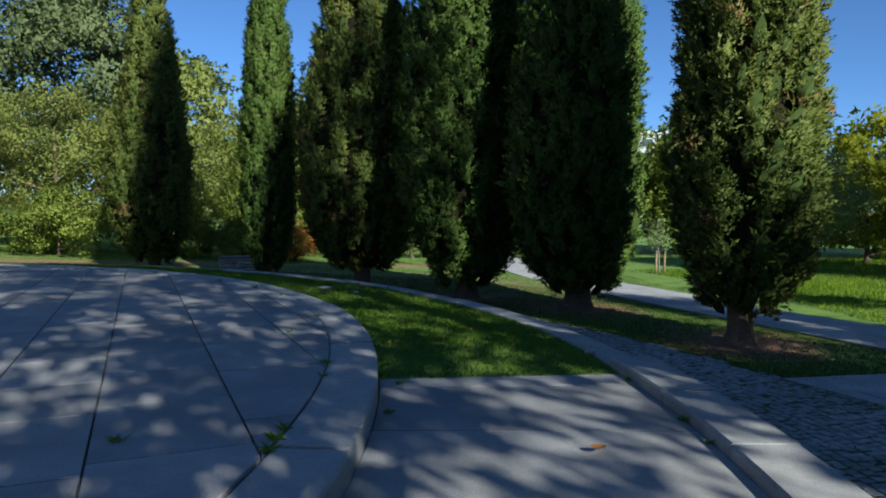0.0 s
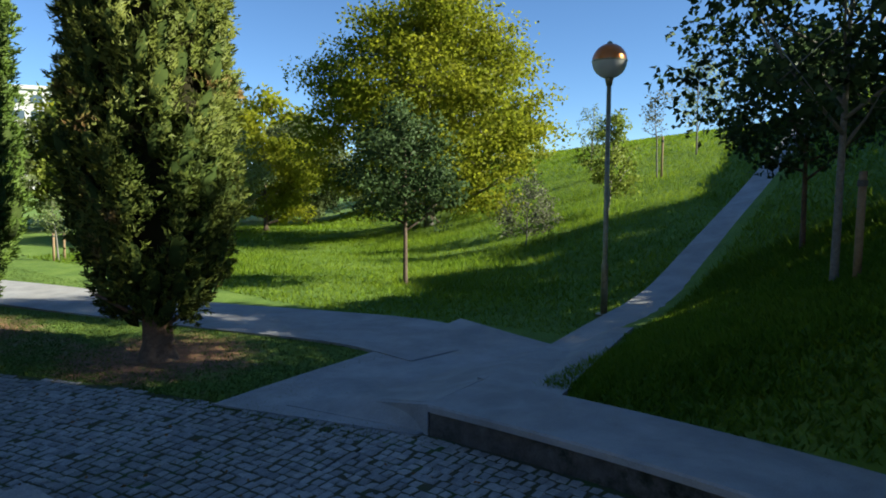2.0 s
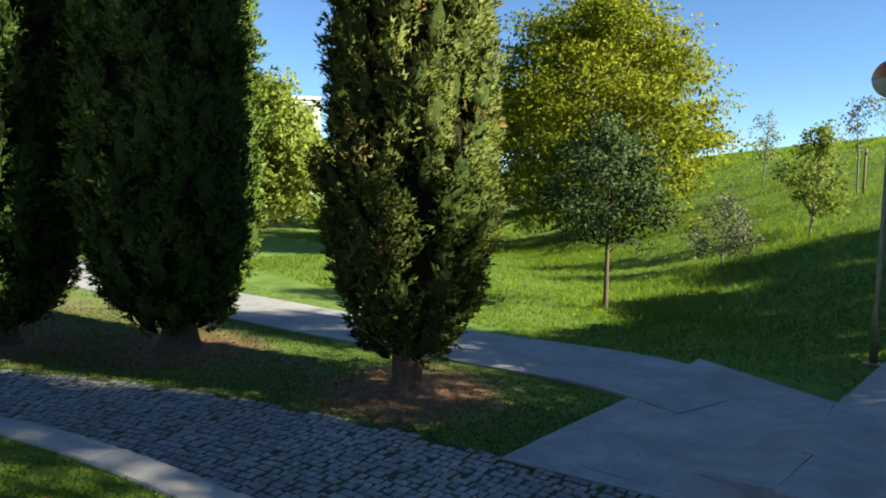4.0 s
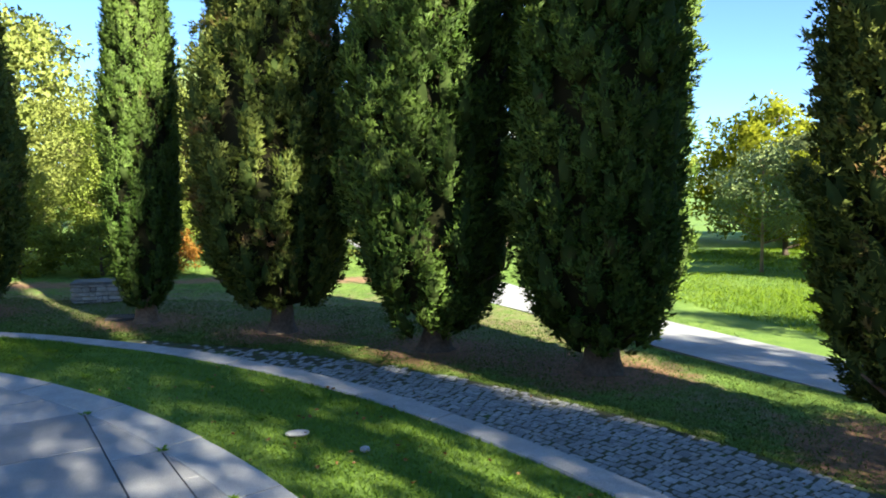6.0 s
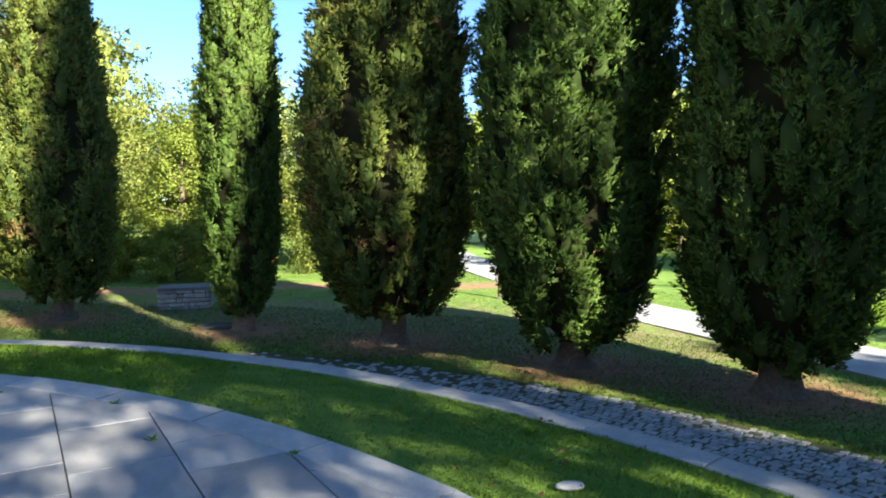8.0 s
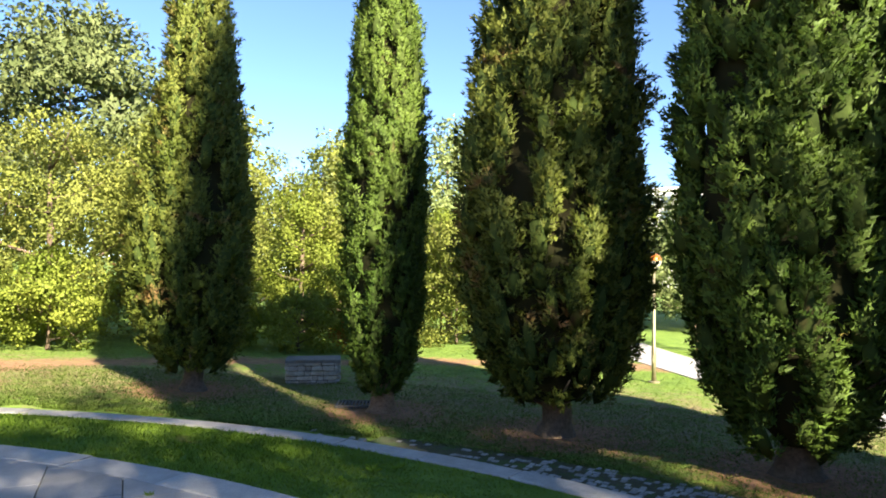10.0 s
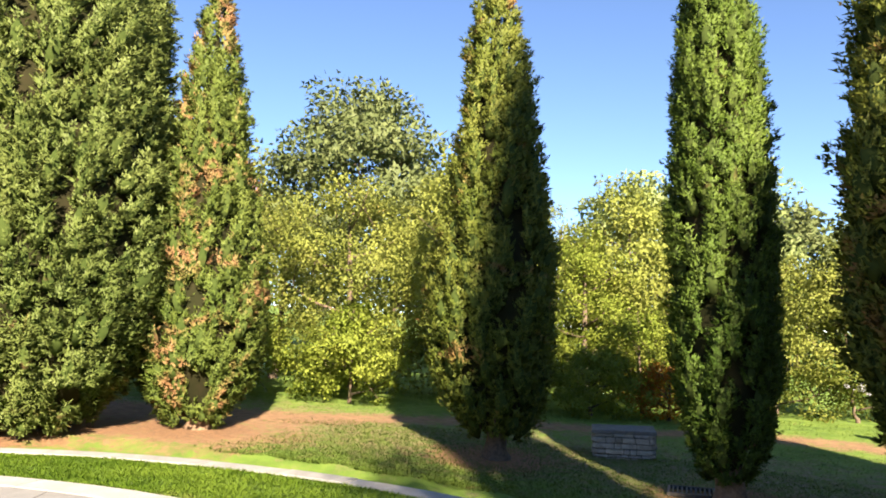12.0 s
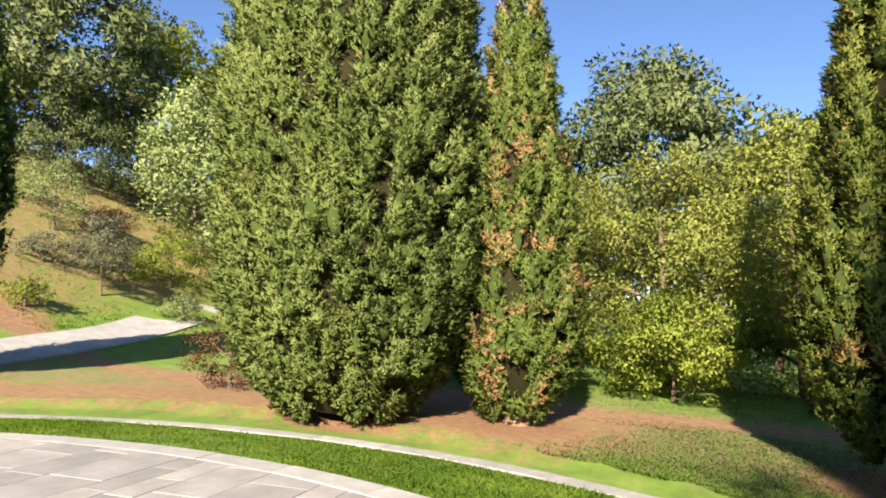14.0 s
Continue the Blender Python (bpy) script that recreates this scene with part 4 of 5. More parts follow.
# ---- shrubs and woods round the place ----
WOODS = [  # name, x, y, height, width, low, material, leaf, leaves, label
    ("willow", -14.1, 25.8, 6.4, 5.6, 0.2, WILLOW, 0.15, 15000, "sprawling willow with yellowing narrow leaves"),
    ("willow", -11.0, 26.6, 6.2, 4.6, 0.1, WILLOW, 0.15, 13000, "sprawling willow with yellowing narrow leaves"),
    ("willow", -17.6, 27.0, 6.0, 5.2, 0.1, WILLOW, 0.15, 12000, "sprawling willow with yellowing narrow leaves"),
    ("hazel", -12.9, 23.3, 2.6, 2.8, 0.0, LIME, 0.13, 7000, "bright green shrub with broad leaves"),
    ("hazel", -16.0, 22.6, 3.0, 2.8, 0.0, LIME, 0.13, 7000, "bright green shrub with broad leaves"),
    ("hazel", -8.0, 30.6, 5.4, 3.6, 0.0, LIME, 0.13, 9500, "bright green shrub with broad leaves"),
    ("shrub", -6.0, 29.2, 1.3, 1.5, 0.0, AUTUMN, 0.11, 2600, "low shrub with orange autumn leaves"),
    ("shrub", -9.7, 28.8, 2.4, 2.8, 0.0, LIME, 0.11, 5000, "green shrub in the shade"),
    ("willow", -10.2, 34.9, 6.6, 5.0, 0.3, WILLOW, 0.17, 11000, "yellow-green willow behind the hedge"),
    ("willow", -6.9, 32.9, 7.6, 4.2, 0.2, WILLOW, 0.16, 11000, "yellow-green willow behind the hedge"),
    ("willow", -5.5, 35.5, 6.8, 5.0, 0.3, WILLOW, 0.17, 11000, "yellow-green willow behind the hedge"),
    ("hazel", -3.0, 30.8, 4.6, 3.6, 0.0, LIME, 0.14, 9500, "bright yellow-green shrub beside the lawn"),
    ("hazel", -0.8, 27.6, 4.6, 3.4, 0.0, WILLOW, 0.14, 9000, "yellow-green shrub beside the lawn"),
    ("shrub", -9.3, 25.2, 1.6, 2.6, 0.0, LIME, 0.12, 5200, "dense green shrub beside the dirt path"),
    ("shrub", -7.2, 25.6, 1.6, 2.6, 0.0, LIME, 0.11, 5200, "dense low shrub beside the dirt path"),
    ("shrub", -5.3, 25.9, 1.5, 1.7, 0.0, AUTUMN, 0.10, 2800, "shrub with orange autumn leaves"),
    ("shrub", -6.0, 27.0, 3.0, 3.0, 0.0, LIME, 0.12, 5200, "yellow-green shrub behind an orange one"),
    ("willow", -2.6, 28.0, 4.4, 3.6, 0.0, WILLOW, 0.13, 8000, "yellow-green shrub beside the lawn"),
    ("poplar", -2.6, 33.0, 8.0, 2.6, 1.0, PALE, 0.17, 6500, "slender pale-leaved young poplar"),
    ("poplar", -13.5, 33.0, 8.4, 4.0, 1.0, WILLOW, 0.19, 8000, "tall yellow-leaved poplar above shrubs"),
    ("oak", -25.2, 48.2, 18.0, 12.5, 2.0, OAK, 0.36, 26000, "large grey-green evergreen oak above the shrubs"),
    ("oak", -16.5, 46.0, 12.0, 9.0, 1.0, WILLOW, 0.33, 13000, "yellowing tree in the woodland"),
    ("oak", -33.0, 42.0, 13.0, 9.0, 1.0, WILLOW, 0.33, 11000, "yellowing tree in the woodland"),
    ("oak", -7.0, 46.0, 10.5, 8.0, 1.0, PALE, 0.33, 10000, "pale-leaved tree in the woodland"),
    ("oak", 1.0, 50.0, 9.0, 8.0, 0.5, OAK, 0.36, 9000, "green tree in the woodland"),
    ("oak", 8.0, 52.0, 9.0, 9.0, 0.5, LIME, 0.36, 9000, "yellow-green tree in the woodland"),
    ("oak", 10.0, 40.0, 6.5, 7.0, 0.3, OAK, 0.30, 9000, "green tree in the woodland"),
    ("oak", 17.0, 42.0, 8.0, 8.0, 0.3, BEECH, 0.32, 10000, "golden tree in the woodland"),
    ("oak", 26.7, 40.0, 8.5, 8.5, 0.3, BEECH, 0.32, 10000, "golden tree in the woodland"),
    ("oak", 24.5, 33.0, 6.4, 6.0, 0.3, OAK, 0.28, 9000, "green woodland tree at the hill's foot"),
    ("oak", 19.5, 29.5, 5.0, 5.0, 0.2, BEECH, 0.24, 8000, "golden green tree at the hill's foot"),
    ("oak", 30.0, 30.0, 7.4, 7.0, 0.3, OAK, 0.30, 9000, "green woodland tree behind the beech"),
    ("oak", 34.0, 26.0, 3.6, 4.5, 0.3, LIME, 0.30, 8000, "yellow-green tree on the crest"),
    ("oak", 38.0, 36.0, 9.0, 9.0, 0.3, BEECH, 0.34, 8000, "golden tree in the woodland"),
    ("oak", 19.8, 49.0, 10.5, 7.5, 0.3, LIME, 0.34, 9000, "yellow-green tree in the woodland"),
    ("oak", 15.5, 38.0, 8.8, 6.4, 0.3, LIME, 0.30, 9000, "yellow-green tree beyond the lawn"),
    ("shrub", -45.5, 21.5, 4.5, 5.0, 0.0, OAK, 0.22, 5000, "dark undergrowth below the slope's trees"),
    ("shrub", -46.0, 25.5, 5.0, 5.0, 0.0, OAK, 0.22, 5000, "dark undergrowth below the slope's trees"),
    ("shrub", -50.0, 18.0, 5.0, 6.0, 0.0, OAK, 0.24, 5000, "dark undergrowth below the slope's trees"),
    ("oak", -49.5, 22.0, 13.5, 11.0, 0.2, OAK, 0.34, 20000, "dark green tree on the western slope"),
    ("oak", -54.0, 31.0, 12.0, 10.0, 0.8, BEECH, 0.34, 12000, "golden tree on the western slope"),
    ("oak", -42.0, 33.0, 11.0, 8.0, 0.5, WILLOW, 0.32, 10000, "yellowing tree on the western slope"),
    ("ash", -41.5, 27.0, 9.5, 6.6, 1.2, PALE, 0.22, 14000, "pale green feathery tree on the slope"),
    ("ash", -36.5, 28.5, 8.5, 6.0, 0.6, PALE, 0.22, 10000, "pale green feathery tree on the slope"),
    ("olive", -33.3, 18.8, 3.2, 2.2, 0.8, GREY_LEAF, 0.10, 6000, "small grey-leaved olive on red earth"),
    ("shrub", -38.2, 18.6, 3.2, 2.8, 0.1, PALE, 0.12, 2600, "pale shrub on the slope"),
    ("shrub", -36.2, 22.9, 2.6, 3.4, 0.0, LIME, 0.13, 4500, "yellow-green shrub beside the road"),
    ("shrub", -19.6, 16.3, 1.8, 1.9, 0.0, RUSSET, 0.08, 2600, "russet shrub beside the conifer"),
    ("shrub", -21.0, 20.5, 3.4, 3.4, 0.0, APPLE, 0.12, 6000, "dark shrub in the conifer's shade"),
    ("shrub", -31.0, 15.6, 0.9, 1.6, 0.0, LIME, 0.10, 1500, "low green shrub on the red slope"),
    ("shrub", -34.8, 17.2, 1.1, 2.0, 0.0, GREY_LEAF, 0.10, 1700, "low grey-green shrub on the red slope"),
    ("shrub", -35.4, 20.4, 1.2, 2.2, 0.0, LIME, 0.11, 1900, "low green shrub on the red slope"),
    ("shrub", -39.6, 21.4, 1.4, 2.4, 0.0, RUSSET, 0.11, 1900, "low russet shrub on the red slope"),
    ("shrub", -32.4, 21.6, 1.0, 1.8, 0.0, PALE, 0.10, 1500, "low pale shrub beside the road"),
    ("shrub", -41.0, 18.4, 1.8, 2.6, 0.0, PALE, 0.12, 2200, "pale shrub on the slope"),
    ("hazel", -19.0, 23.5, 4.6, 3.8, 0.0, LIME, 0.14, 8000, "bright green shrub with broad leaves"),
]
for n, (name, x, y, h, w, low, mat, leaf, count, label) in enumerate(WOODS):
    broadleaf(name, x, y, h, w, low, label, mat, 100 + n, leaf * (0.74 if h < 7 else 1.12), int(count * (1.75 if h < 7 else 1.15)), 70 if h < 7 else 130, BARK, 0.05 if h < 5 else 0.14, "shrub" if name in ("shrub", "hazel") else "tree", "surrounding woods", open_=0.5, branches=12)

# unseen trees behind the walker, placed so that their shade lies on the terrace
for n, (x, y, h, r, foot, full) in enumerate([(4.98, -2.55, 18.6, 1.2, 7.0, 0.8), (8.7, -5.2, 14.6, 1.15, 0.6, 0.3), (9.85, -5.86, 11.6, 1.35, 0.6, 0.3)]):
    cypress("cypress", x, y, h, r, 0.3, foot, "unseen tall dark cypress on the bank, placed for its shade", 300 + n, CYPRESS, rough=0.12, top=full, size=1.5, sprigs=16)
# unseen leafy trees, added and sized only for the shade they cast
SHADE = [(7.0, -3.8, 4.0, 3.6), (9.6, -2.7, 3.8, 3.0), (11.5, -0.7, 2.7, 2.8), (10.9, -3.6, 3.0, 2.8), (2.2, -5.6, 5.0, 3.4), (-0.6, -7.4, 5.4, 3.2), (13.6, -0.5, 2.6, 3.0), (16.6, -1.0, 2.6, 3.2), (20.5, -1.4, 2.4, 3.4), (13.0, -1.85, 7.4, 2.0)]
for n, (x, y, h, w) in enumerate(SHADE):
    broadleaf("shade_caster", x, y, h, w, 1.0, "unseen leafy tree on the bank, added to cast shade", OAK, 320 + n, 0.24, 4100, 90, BARK, 0.08, group="trees on the bank", open_=0.55, branches=14)

# unseen airy trees, added to dapple the terrace and the setts
broadleaf("shade_caster", 9.28, -3.9, 17.5, 1.6, 2.0, "unseen slim tree with sparse leaves, added to cast dappled shade", OAK, 346, 0.2, 5400, 80, BARK, 0.1, group="trees on the bank", open_=0.7, branches=18)
broadleaf("shade_caster", 5.94, -3.5, 8.8, 2.2, 2.2, "unseen airy tree with sparse leaves, added to dapple the setts", OAK, 347, 0.19, 4300, 70, BARK, 0.08, group="trees on the bank", open_=0.8, branches=16)
broadleaf("shade_caster", 3.4, -4.9, 13.0, 4.2, 2.6, "unseen tall airy tree with sparse leaves, added to dapple the terrace", OAK, 345, 0.19, 15500, 110, BARK, 0.11, group="trees on the bank", open_=0.8, branches=20)


# ---- stone bench block and drain ----
def stone_block(x, y, ang):
    rng = np.random.default_rng(8)
    z0 = float(land(x, y))
    ob = thing("stone_table", x, y, z0, "low dry-stone block with a dark slate top", "bench")
    ob.rotation_euler = (0, 0, ang)
    hx, hy, h = 0.5, 0.34, 0.40
    z = -0.05
    part("rubble_core", as_mesh("rubble_core", *box(0, 0, 0.15, hx - 0.06, hy - 0.06, 0.19, 0.01), GAP), GAP, ob)
    while z < h - 0.02:
        t = rng.uniform(0.045, 0.115)
        for fx, fy, span, turn in ((0, -hy, hx, 0), (0, hy, hx, 0), (-hx, 0, hy, 1), (hx, 0, hy, 1)):
            s = -span
            while s < span - 0.03:
                l = min(rng.uniform(0.09, 0.36), span - s)
                c = s + l / 2
                o = rng.uniform(-0.022, 0.022)
                px, py = (fx + c, fy + o) if not turn else (fx + o, fy + c)
                ex, ey = (l / 2 - 0.007, 0.05) if not turn else (0.05, l / 2 - 0.007)
                part("stone", as_mesh("stone", *box(px, py, z + t / 2, ex, ey, t / 2 - rng.uniform(0.004, 0.011), 0.010, rng), DRYSTONE), DRYSTONE, ob)
                s += l
        z += t
    part("top_slab", as_mesh("top_slab", *box(0, 0, z + 0.025, hx + 0.06, hy + 0.06, 0.03, 0.01, rng), SLATE), SLATE, ob, "dark slate top slab")


def box(cx, cy, cz, hx, hy, hz, e=0.006, rng=None):
    """A block with eased edges; rng makes it a little uneven."""
    verts = []
    for gz, g in ((-hz, e), (-hz + e, 0), (hz - e, 0), (hz, e)):
        for sx, sy in ((-1, -1), (1, -1), (1, 1), (-1, 1)):
            verts.append((cx + sx * (hx - g), cy + sy * (hy - g), cz + gz))
    v = np.array(verts)
    if rng is not None:
        v += rng.uniform(-0.5, 0.5, v.shape) * e
    f = [(3, 2, 1, 0), (12, 13, 14, 15)]
    for lay in (0, 4, 8):
        for k in range(4):
            f.append((lay + k, lay + (k + 1) % 4, lay + 4 + (k + 1) % 4, lay + 4 + k))
    return v, np.array(f)


stone_block(-5.98, 20.62, 0.12)
grate = thing("drain_grate", -4.85, 17.95, float(land(-4.85, 17.95)) + 0.01, "dark iron drain grate set in the turf", "drain")
IRON, it, ib = material("cast_iron", 0.6, 0.8)
it.links.new(ramp(it, noise_out(it, 30.0, 4.0), [(0.3, (0.05, 0.05, 0.05)), (0.7, (0.14, 0.13, 0.12))]), ib.inputs["Base Color"])
for px, py, ex, ey in ((-0.3, 0, 0.02, 0.25), (0.3, 0, 0.02, 0.25), (0, -0.23, 0.28, 0.02), (0, 0.23, 0.28, 0.02)):
    part("frame", as_mesh("frame", *box(px, py, 0.02, ex, ey, 0.025, 0.004), IRON), IRON, grate)
for k in range(9):
    part("bar", as_mesh("bar", *box(-0.24 + 0.06 * k, 0, 0.02, 0.012, 0.21, 0.018, 0.003), IRON), IRON, grate)

# ---- far building ----
def building(x, y, ang):
    ob = thing("apartment_building", x, y, -6, "white building with rows of dark windows far beyond the trees", "building")
    ob.rotation_euler = (0, 0, ang)
    wall = stone_material("white_render", (0.62, 0.62, 0.62), (0.74, 0.73, 0.71), 0.5, 0.1, 0.9, 0.0)
    glass, t, b = material("dark_glass", 0.1)
    b.inputs["Base Color"].default_value = (0.08, 0.11, 0.14, 1)
    part("wall", as_mesh("wall", *box(0, 0, 13, 17, 6, 13, 0.05), wall), wall, ob)
    part("roof", as_mesh("roof", *box(0, 0, 26.4, 17.4, 6.4, 0.4, 0.05), wall), wall, ob)
    for s in range(3):
        for k in range(10):
            part("window", as_mesh("window", *box(-14.4 + 3.2 * k, -6.05, 18.0 + 3.1 * s, 1.0, 0.12, 0.8, 0.02), glass), glass, ob)


building(61.6, 152.7, -0.38)

# ---- setts ----
setts = thing("sett_paving", CX, CY, 0, "grey granite setts with mossy joints round the kerb", "paving", kind="structure")


def sett_mesh(hx, hy, hz, rng):
    v, f = box(0, 0, 0, hx, hy, hz, 0.010, rng)
    return v[4:], np.array([q for q in (f - 4) if q.min() >= 0])


def sett_ground(r, a):
    x, y = CX + r * np.cos(np.radians(a)), CY + r * np.sin(np.radians(a))
    return land(x, y) + 0.007


part("joint_bed", sheet("joint_bed", -42, 7.6, KERB_OUT - 0.05, 14.52, sett_ground, JOINT, 0.6, 14, setts.location), JOINT, setts, "mossy earth joints")
part("joint_bed", sheet("joint_bed", 7.6, 14.2, 14.0, 14.36, sett_ground, JOINT, 0.6, 5, setts.location), JOINT, setts, "mossy earth joints")
part("joint_bed", sheet("joint_bed", 7.6, 66, KERB_OUT - 0.05, 14.16, sett_ground, JOINT, 0.6, 14, setts.location), JOINT, setts, "mossy earth joints")


def build_setts():
    rng = np.random.default_rng(21)
    kinds = [as_mesh("sett", *sett_mesh(rng.uniform(0.040, 0.046), rng.uniform(0.035, 0.040), 0.03, rng), SETT) for _ in range(14)]
    spare = [sett_mesh(rng.uniform(0.040, 0.046), rng.uniform(0.035, 0.040), 0.03, rng) for _ in range(14)]
    rest, near = [], 0
    pitch_r, pitch_a = 0.098, 0.086
    r = KERB_OUT + 0.07
    while r < 14.5:
        da = math.degrees(pitch_a / r)
        a = -40 + rng.uniform(-0.2, 0.2) * da
        while a < 70:
            edge = 14.12 + 0.05 * math.sin(a * 1.7) if a > 15 else 14.47 - 0.35 * float(step(6.6, 15, a))
            w = math.radians(a + rng.normal(0, 0.05))
            rr = r + 0.03 * math.sin(math.radians(a) * 9) + rng.normal(0, 0.004)
            x, y = CX + rr * math.cos(w), CY + rr * math.sin(w)
            sunk = rng.uniform(0, 1) < step(40, 66, a) * 0.9 + 0.01
            if rr < edge and rr > KERB_OUT + 0.05 and not sunk:
                z = float(land(x, y)) - 0.015 + rng.normal(0, 0.002)
                k = rng.integers(14)
                turn = w + rng.normal(0, 0.06)
                if near < 300 and 1.2 < x < 3.4 and 3.4 < y < 5.6:
                    ob = part("sett", kinds[k], SETT, setts)
                    ob.location = (x - CX, y - CY, z)
                    ob.rotation_euler = (rng.normal(0, 0.015), rng.normal(0, 0.015), turn)
                    near += 1
                else:
                    v, f = spare[k]
                    c, s = math.cos(turn), math.sin(turn)
                    q = v.copy()
                    q[:, 0], q[:, 1] = v[:, 0] * c - v[:, 1] * s, v[:, 0] * s + v[:, 1] * c
                    q[:, 2] += v[:, 0] * rng.normal(0, 0.015) + v[:, 1] * rng.normal(0, 0.015)
                    rest.append((q + (x - CX, y - CY, z), f))
            a += da
        r += pitch_r
    tagged(part("more_setts", as_mesh("more_setts", *merged(rest), SETT), SETT, setts), kind="stuff")


# ---- grass ----
def grass(name, x, y, z, length, label, mat, seed, lean=0.45, width=0.012):
    rng = np.random.default_rng(seed)
    n = len(x)
    base = np.stack([x, y, z], -1)
    way = np.stack([rng.normal(0, lean, n), rng.normal(0, lean, n), np.ones(n)], -1)
    v, f = needles(base, way, length * rng.uniform(0.5, 1.25, n), width * rng.uniform(0.7, 1.4, n), rng)
    v, f, nn = facing(v, f, unit(np.array([0, 0, 1.0]) + rng.normal(0, 0.28, (n, 3))), 3)
    return tagged(new(name, as_mesh(name, v, f, mat, normals=nn)), label, "grass", kind="stuff")


def lawns():
    rng = np.random.default_rng(77)
    thick = waves(rng, 10, 1.0, 3.0)
    n = 190000
    a = rng.uniform(STRIP_A0, 130, n)
    r = rng.uniform(RING_OUT, KERB_IN, n)
    x, y = CX + r * np.cos(np.radians(a)), CY + r * np.sin(np.radians(a))
    h = 0.038 + 0.022 * np.clip(thick(np.stack([x, y, 0 * x], -1)), -0.6, 1)
    grass("strip_grass", x, y, strip_height(r, a) - 0.005, h, "short green grass blades in the curved strip", BLADES, 78, 0.9, 0.009)
    # turf under and behind the cypresses
    n = 330000
    x, y = rng.uniform(-20, 6, n), rng.uniform(5, 27, n)
    m = 170000
    ra, aa = 14.03 + 4.2 * rng.uniform(0, 1, m) ** 1.3, np.radians(rng.uniform(7.6, 100, m))
    x[:m], y[:m] = CX + ra * np.cos(aa), CY + ra * np.sin(aa)
    r = np.hypot(x - CX, y - CY)
    bare = np.zeros(n)
    for tx, ty in TREES.values():
        bare += 1.1 * np.exp(-(np.hypot(x - tx, y - ty) / 0.9) ** 2)
    bare += np.exp(-(line_dist(x, y, DIRT_PATH) / 0.9) ** 2) + 0.85 * step(-10.5, -12.5, x) * (r < 17)
    keep = (r > 14.03 + 0.09 * np.sin(x * 5 + y * 3)) & (line_dist(x, y, ROAD) > 0.9) & (rng.uniform(0, 1, n) > bare) & ~((x > 4.6) & (y < 6.6))
    x, y = x[keep], y[keep]
    grass("turf_grass", x, y, land(x, y) - 0.005, 0.046, "worn turf beneath the cypresses", TURF, 79, 1.1, 0.012)
    # tufts between the setts, thicker towards the turf
    n = 110000
    a, r = rng.uniform(-6, 66, n), KERB_OUT + 0.03 + 2.7 * rng.uniform(0, 1, n)
    x, y = CX + r * np.cos(np.radians(a)), CY + r * np.sin(np.radians(a))
    spread = thick(np.stack([x, y, 0 * x], -1) * 1.6)
    share = 0.10 + 0.34 * step(5, 22, a) + 0.45 * step(35, 60, a) + 0.35 * step(13.2, 14.1, r) * step(2, 10, a) + 0.3 * np.clip(spread, -1, 1) * step(0, 14, a)
    keep = rng.uniform(0, 1, n) < share
    x, y = x[keep], y[keep]
    grass("joint_grass", x, y, land(x, y) - 0.01, 0.034, "short grass growing in the joints of the setts", TURF, 81, 1.0, 0.010)
    # long grass on the hill
    n = 420000
    x, y = rng.uniform(4.8, 27, n), rng.uniform(-3, 24, n)
    x[: n // 4], y[: n // 4] = rng.uniform(5, 11, n // 4), rng.uniform(-1, 5, n // 4)
    d = np.hypot(x - 1, y - 2)
    s = 0.85 * x - 0.53 * y
    keep = (line_dist(x, y, ROAD) > 0.88) & (line_dist(x, y, HILL_PATH) > 0.47) & (np.hypot(x - CX, y - CY) > 15.4) & (rng.uniform(0, 1, n) < np.clip(9.0 / d, 0, 1))
    keep &= ~((x < 8.0) & (y > 4.4) & (y < 7.35)) & ((x > 7.3) | (y < 4.2))
    x, y = x[keep], y[keep]
    d = np.hypot(x - 1, y - 2)
    h = (0.09 + 0.07 * np.clip(thick(np.stack([x, y, 0 * x], -1)), -0.7, 1)) * (0.6 + 0.06 * np.clip(d, 4, 16))
    n = 60000
    fx, fy = rng.uniform(14, 48, n), rng.uniform(3, 34, n)
    keep = ((fx > 26.8) | (fy > 23.8)) & (line_dist(fx, fy, HILL_PATH) > 0.7) & (line_dist(fx, fy, ROAD) > 1.2)
    fx, fy = fx[keep], fy[keep]
    grass("far_grass", fx, fy, land(fx, fy) - 0.01, 0.16, "long grass towards the crest of the hill", MEADOW, 82, 0.8, 0.05)
    grass("hill_grass", x, y, land(x, y) - 0.005, h, "long lush grass on the hillside", MEADOW, 80, 0.75, 0.018)


lawns()


def slope_herbs():
    """Patches of green herbs and dry grass on the planted western slope."""
    rng = np.random.default_rng(91)
    n = 150000
    x, y = rng.uniform(-46, -17, n), rng.uniform(9, 30, n)
    u = -0.9 * x - 0.44 * y
    field = waves(rng, 14, 0.6, 2.2)(np.stack([x, y, 0 * x], -1))
    west = [(-24.0, 10.8), (-26.4, 13.8), (-28.9, 17.2), (-34.4, 23.4), (-40, 30)]
    keep = (u > 16.5) & (line_dist(x, y, west) > 0.95) & (rng.uniform(0.1, 0.7, n) < field) & (np.hypot(x - TREES["ca"][0], y - TREES["ca"][1]) > 2.6)
    x, y, field = x[keep], y[keep], field[keep]
    grass("slope_herbs", x, y, land(x, y) - 0.01, 0.10 + 0.16 * np.clip(field, 0, 1), "patches of green herbs and dry grass on red earth", BLADES, 92, 0.9, 0.035)


slope_herbs()


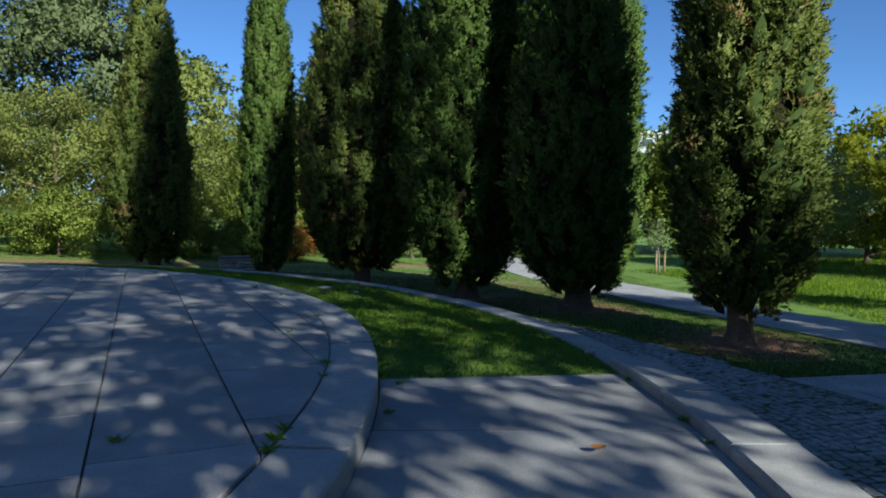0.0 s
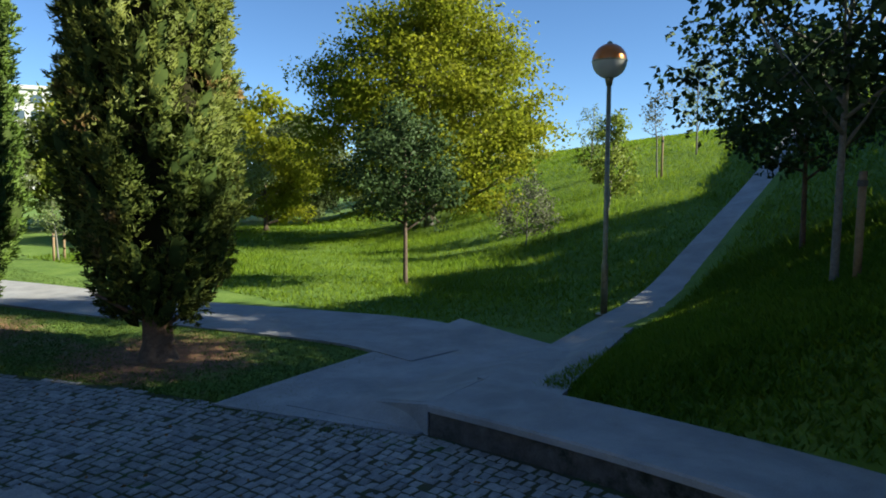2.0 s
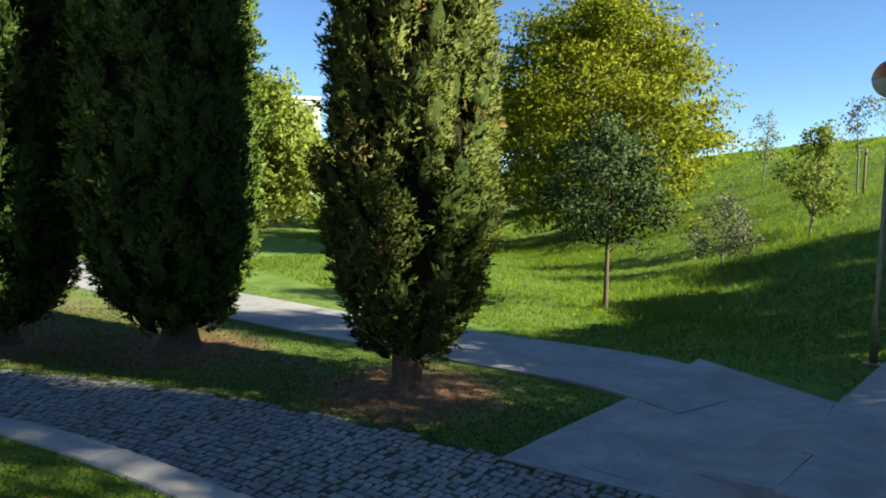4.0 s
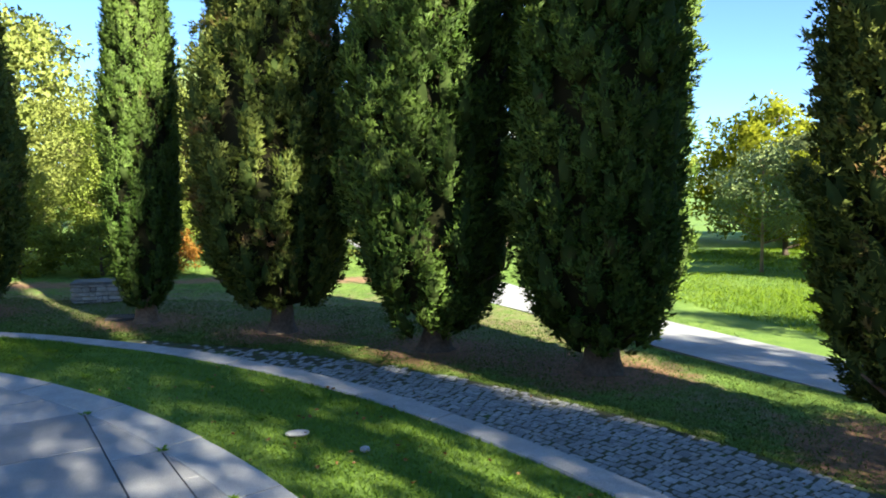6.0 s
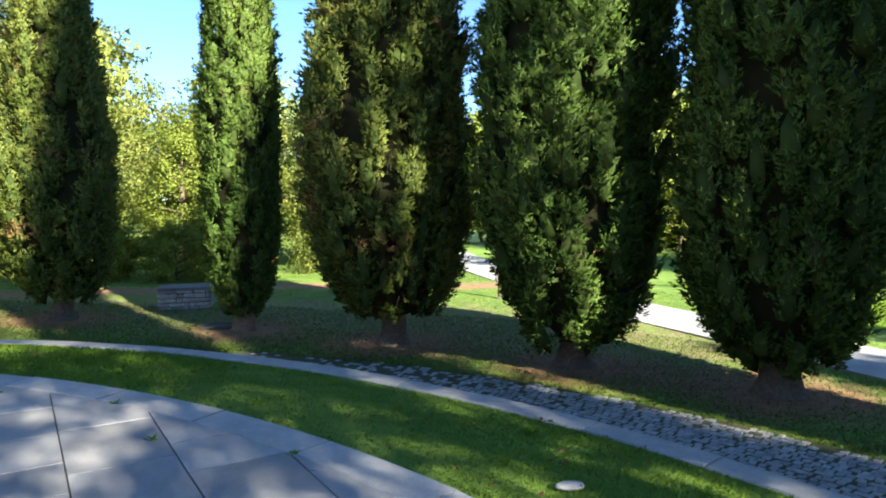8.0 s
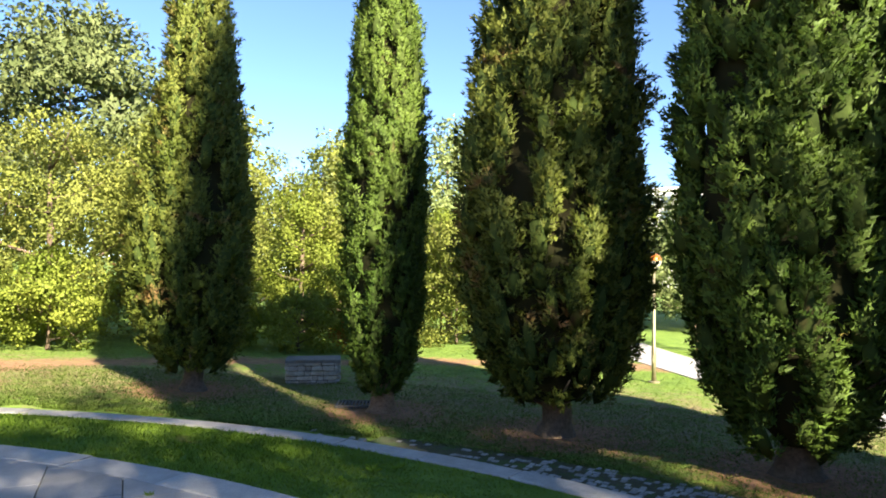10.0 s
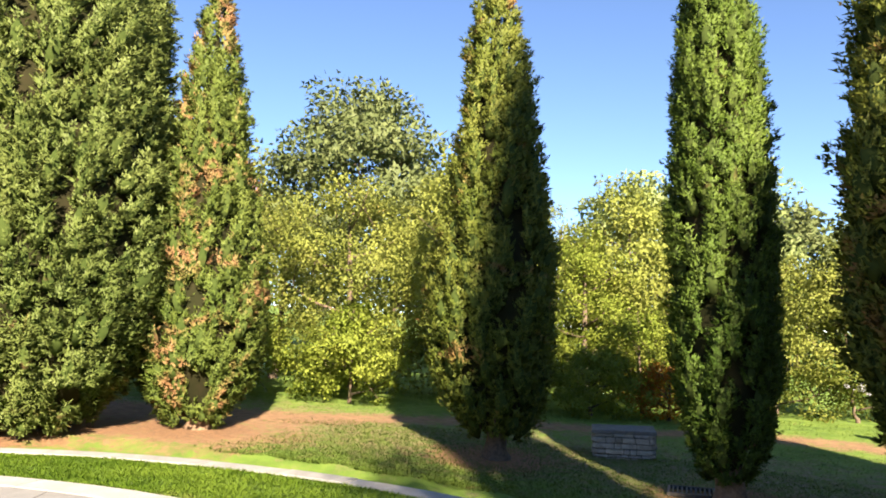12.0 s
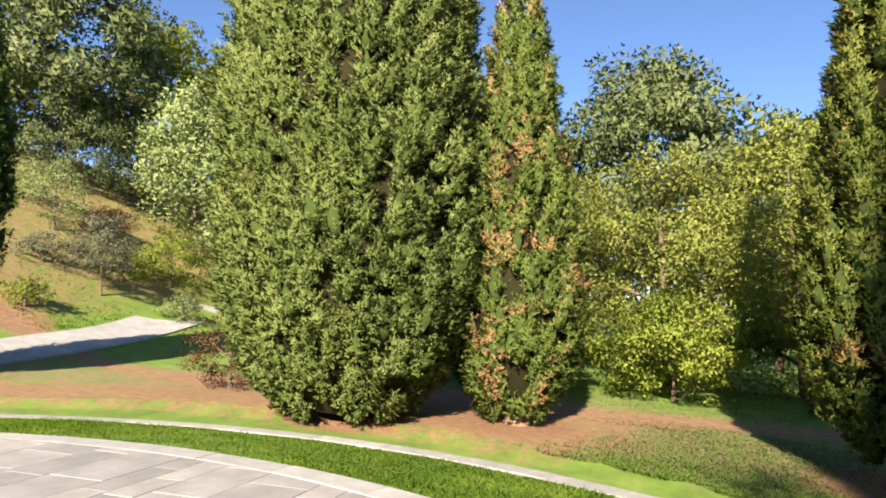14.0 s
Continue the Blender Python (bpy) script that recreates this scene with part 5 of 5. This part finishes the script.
def fallen_leaves():
    rng = np.random.default_rng(90)
    n = 420
    a, r = rng.uniform(-8, 45, n), rng.uniform(RING_OUT, 14.0, n)
    x, y = CX + r * np.cos(np.radians(a)), CY + r * np.sin(np.radians(a))
    z = np.where(r < KERB_IN, np.where(a > STRIP_A0, strip_height(r, a) + 0.04, 0.538), land(x, y) + 0.03)
    keep = (r < KERB_IN - 0.05) | (r > KERB_OUT + 0.05)
    pts = np.stack([x, y, z], -1)[keep]
    way = rng.normal(0, 1, pts.shape) * np.array([1, 1, 0.12])
    v, f = leaves(pts, way, rng.uniform(0.02, 0.05, len(pts)), rng.uniform(0.015, 0.03, len(pts)), rng)
    tagged(new("fallen_leaves", as_mesh("fallen_leaves", v, f, LITTER)), "scattered small brown fallen leaves", "leaves", kind="stuff")


fallen_leaves()


def weed(x, y, z, size, seed):
    rng = np.random.default_rng(seed)
    ob = thing("weed", x, y, z, "small green weed growing out of a paving joint", "weed", "weeds in the joints")
    n = 22
    size *= 0.62
    a = rng.uniform(0, 6.28, n)
    way = np.stack([np.cos(a), np.sin(a), rng.uniform(0.15, 0.9, n)], -1)
    v, f = leaves(rng.normal(0, 0.008, (n, 3)) * np.array([1, 1, 0.2]), way, size * rng.uniform(0.5, 1.1, n), size * 0.16, rng)
    part("tuft", as_mesh("tuft", v, f, BLADES), BLADES, ob)


def polar(r, a):
    return CX + r * math.cos(radians(a)), CY + r * math.sin(radians(a))


for k, (r, a, size) in enumerate([(9.28, 4.6, 0.10), (9.29, 2.6, 0.07), (9.28, -3.4, 0.09), (9.28, -4.2, 0.11), (9.28, -5.0, 0.10), (8.65, -4.6, 0.09), (9.0, 12.0, 0.08), (9.28, 17.0, 0.09), (9.29, 28.0, 0.08), (9.28, 34.0, 0.10),
                                 (9.28, 41.0, 0.08), (9.28, 53.0, 0.09), (8.9, 47.0, 0.10), (9.1, 60.0, 0.08), (11.13, -0.4, 0.10), (11.13, 4.0, 0.09), (11.13, -2.1, 0.07), (9.72, 4.0, 0.08), (9.66, 0.5, 0.07)]):
    weed(*polar(r, a), 0.70 if r < 9.5 else 0.587, size, 500 + k)
for k in range(26):
    r, a = random.uniform(9.8, 11.0), random.uniform(9, 60)
    weed(*polar(r, a), float(strip_height(np.array(r), np.array(a))) + 0.01, random.uniform(0.08, 0.15), 540 + k)

# a yellow leaf on the landing, a pale stone in the grass
bm = bmesh.new()
bmesh.ops.create_grid(bm, x_segments=6, y_segments=4, size=0.035)
for q in bm.verts:
    q.co.y *= 0.7 * (1 - (q.co.x / 0.042) ** 2) + 0.05
    q.co.z = 0.02 + 9 * q.co.x ** 2 + 12 * q.co.y ** 2
leaf_ob = thing("fallen_leaf", 0.51, 2.37, 0.588, "curled yellow leaf lying on the landing", "leaf")
part("blade", bm, AUTUMN, leaf_ob)
for k, (x, y, sx, sy) in enumerate([(-1.53, 8.29, 0.09, 0.05), (-1.10, 7.93, 0.035, 0.03), (0.95, 4.35, 0.04, 0.03), (1.0, 4.6, 0.03, 0.03)]):
    bm = bmesh.new()
    bmesh.ops.create_icosphere(bm, subdivisions=2, radius=1)
    for q in bm.verts:
        q.co *= 1 + 0.18 * noise.noise(q.co * 1.7 + Vector((k, 0, 0)))
        q.co.x, q.co.y, q.co.z = q.co.x * sx, q.co.y * sy, q.co.z * 0.022
    r, a = math.hypot(x - CX, y - CY), math.degrees(math.atan2(y - CY, x - CX))
    st = thing("stone", x, y, float(strip_height(np.array(r), np.array(a))) + 0.03, "pale loose stone lying in the grass", "stone", "loose stones")
    part("pebble", bm, RING, st)
ring_stones(terrace_edging, "stone", RING_IN, RING_OUT, 0.3, PLAZA, RING, -48, 252, 1.05)
ring_stones(kerb, "stone", KERB_IN, KERB_OUT, 0.25, 0.625, KERB, -48, 250, 1.0, drop=kerb_top)
build_slabs()
build_setts()
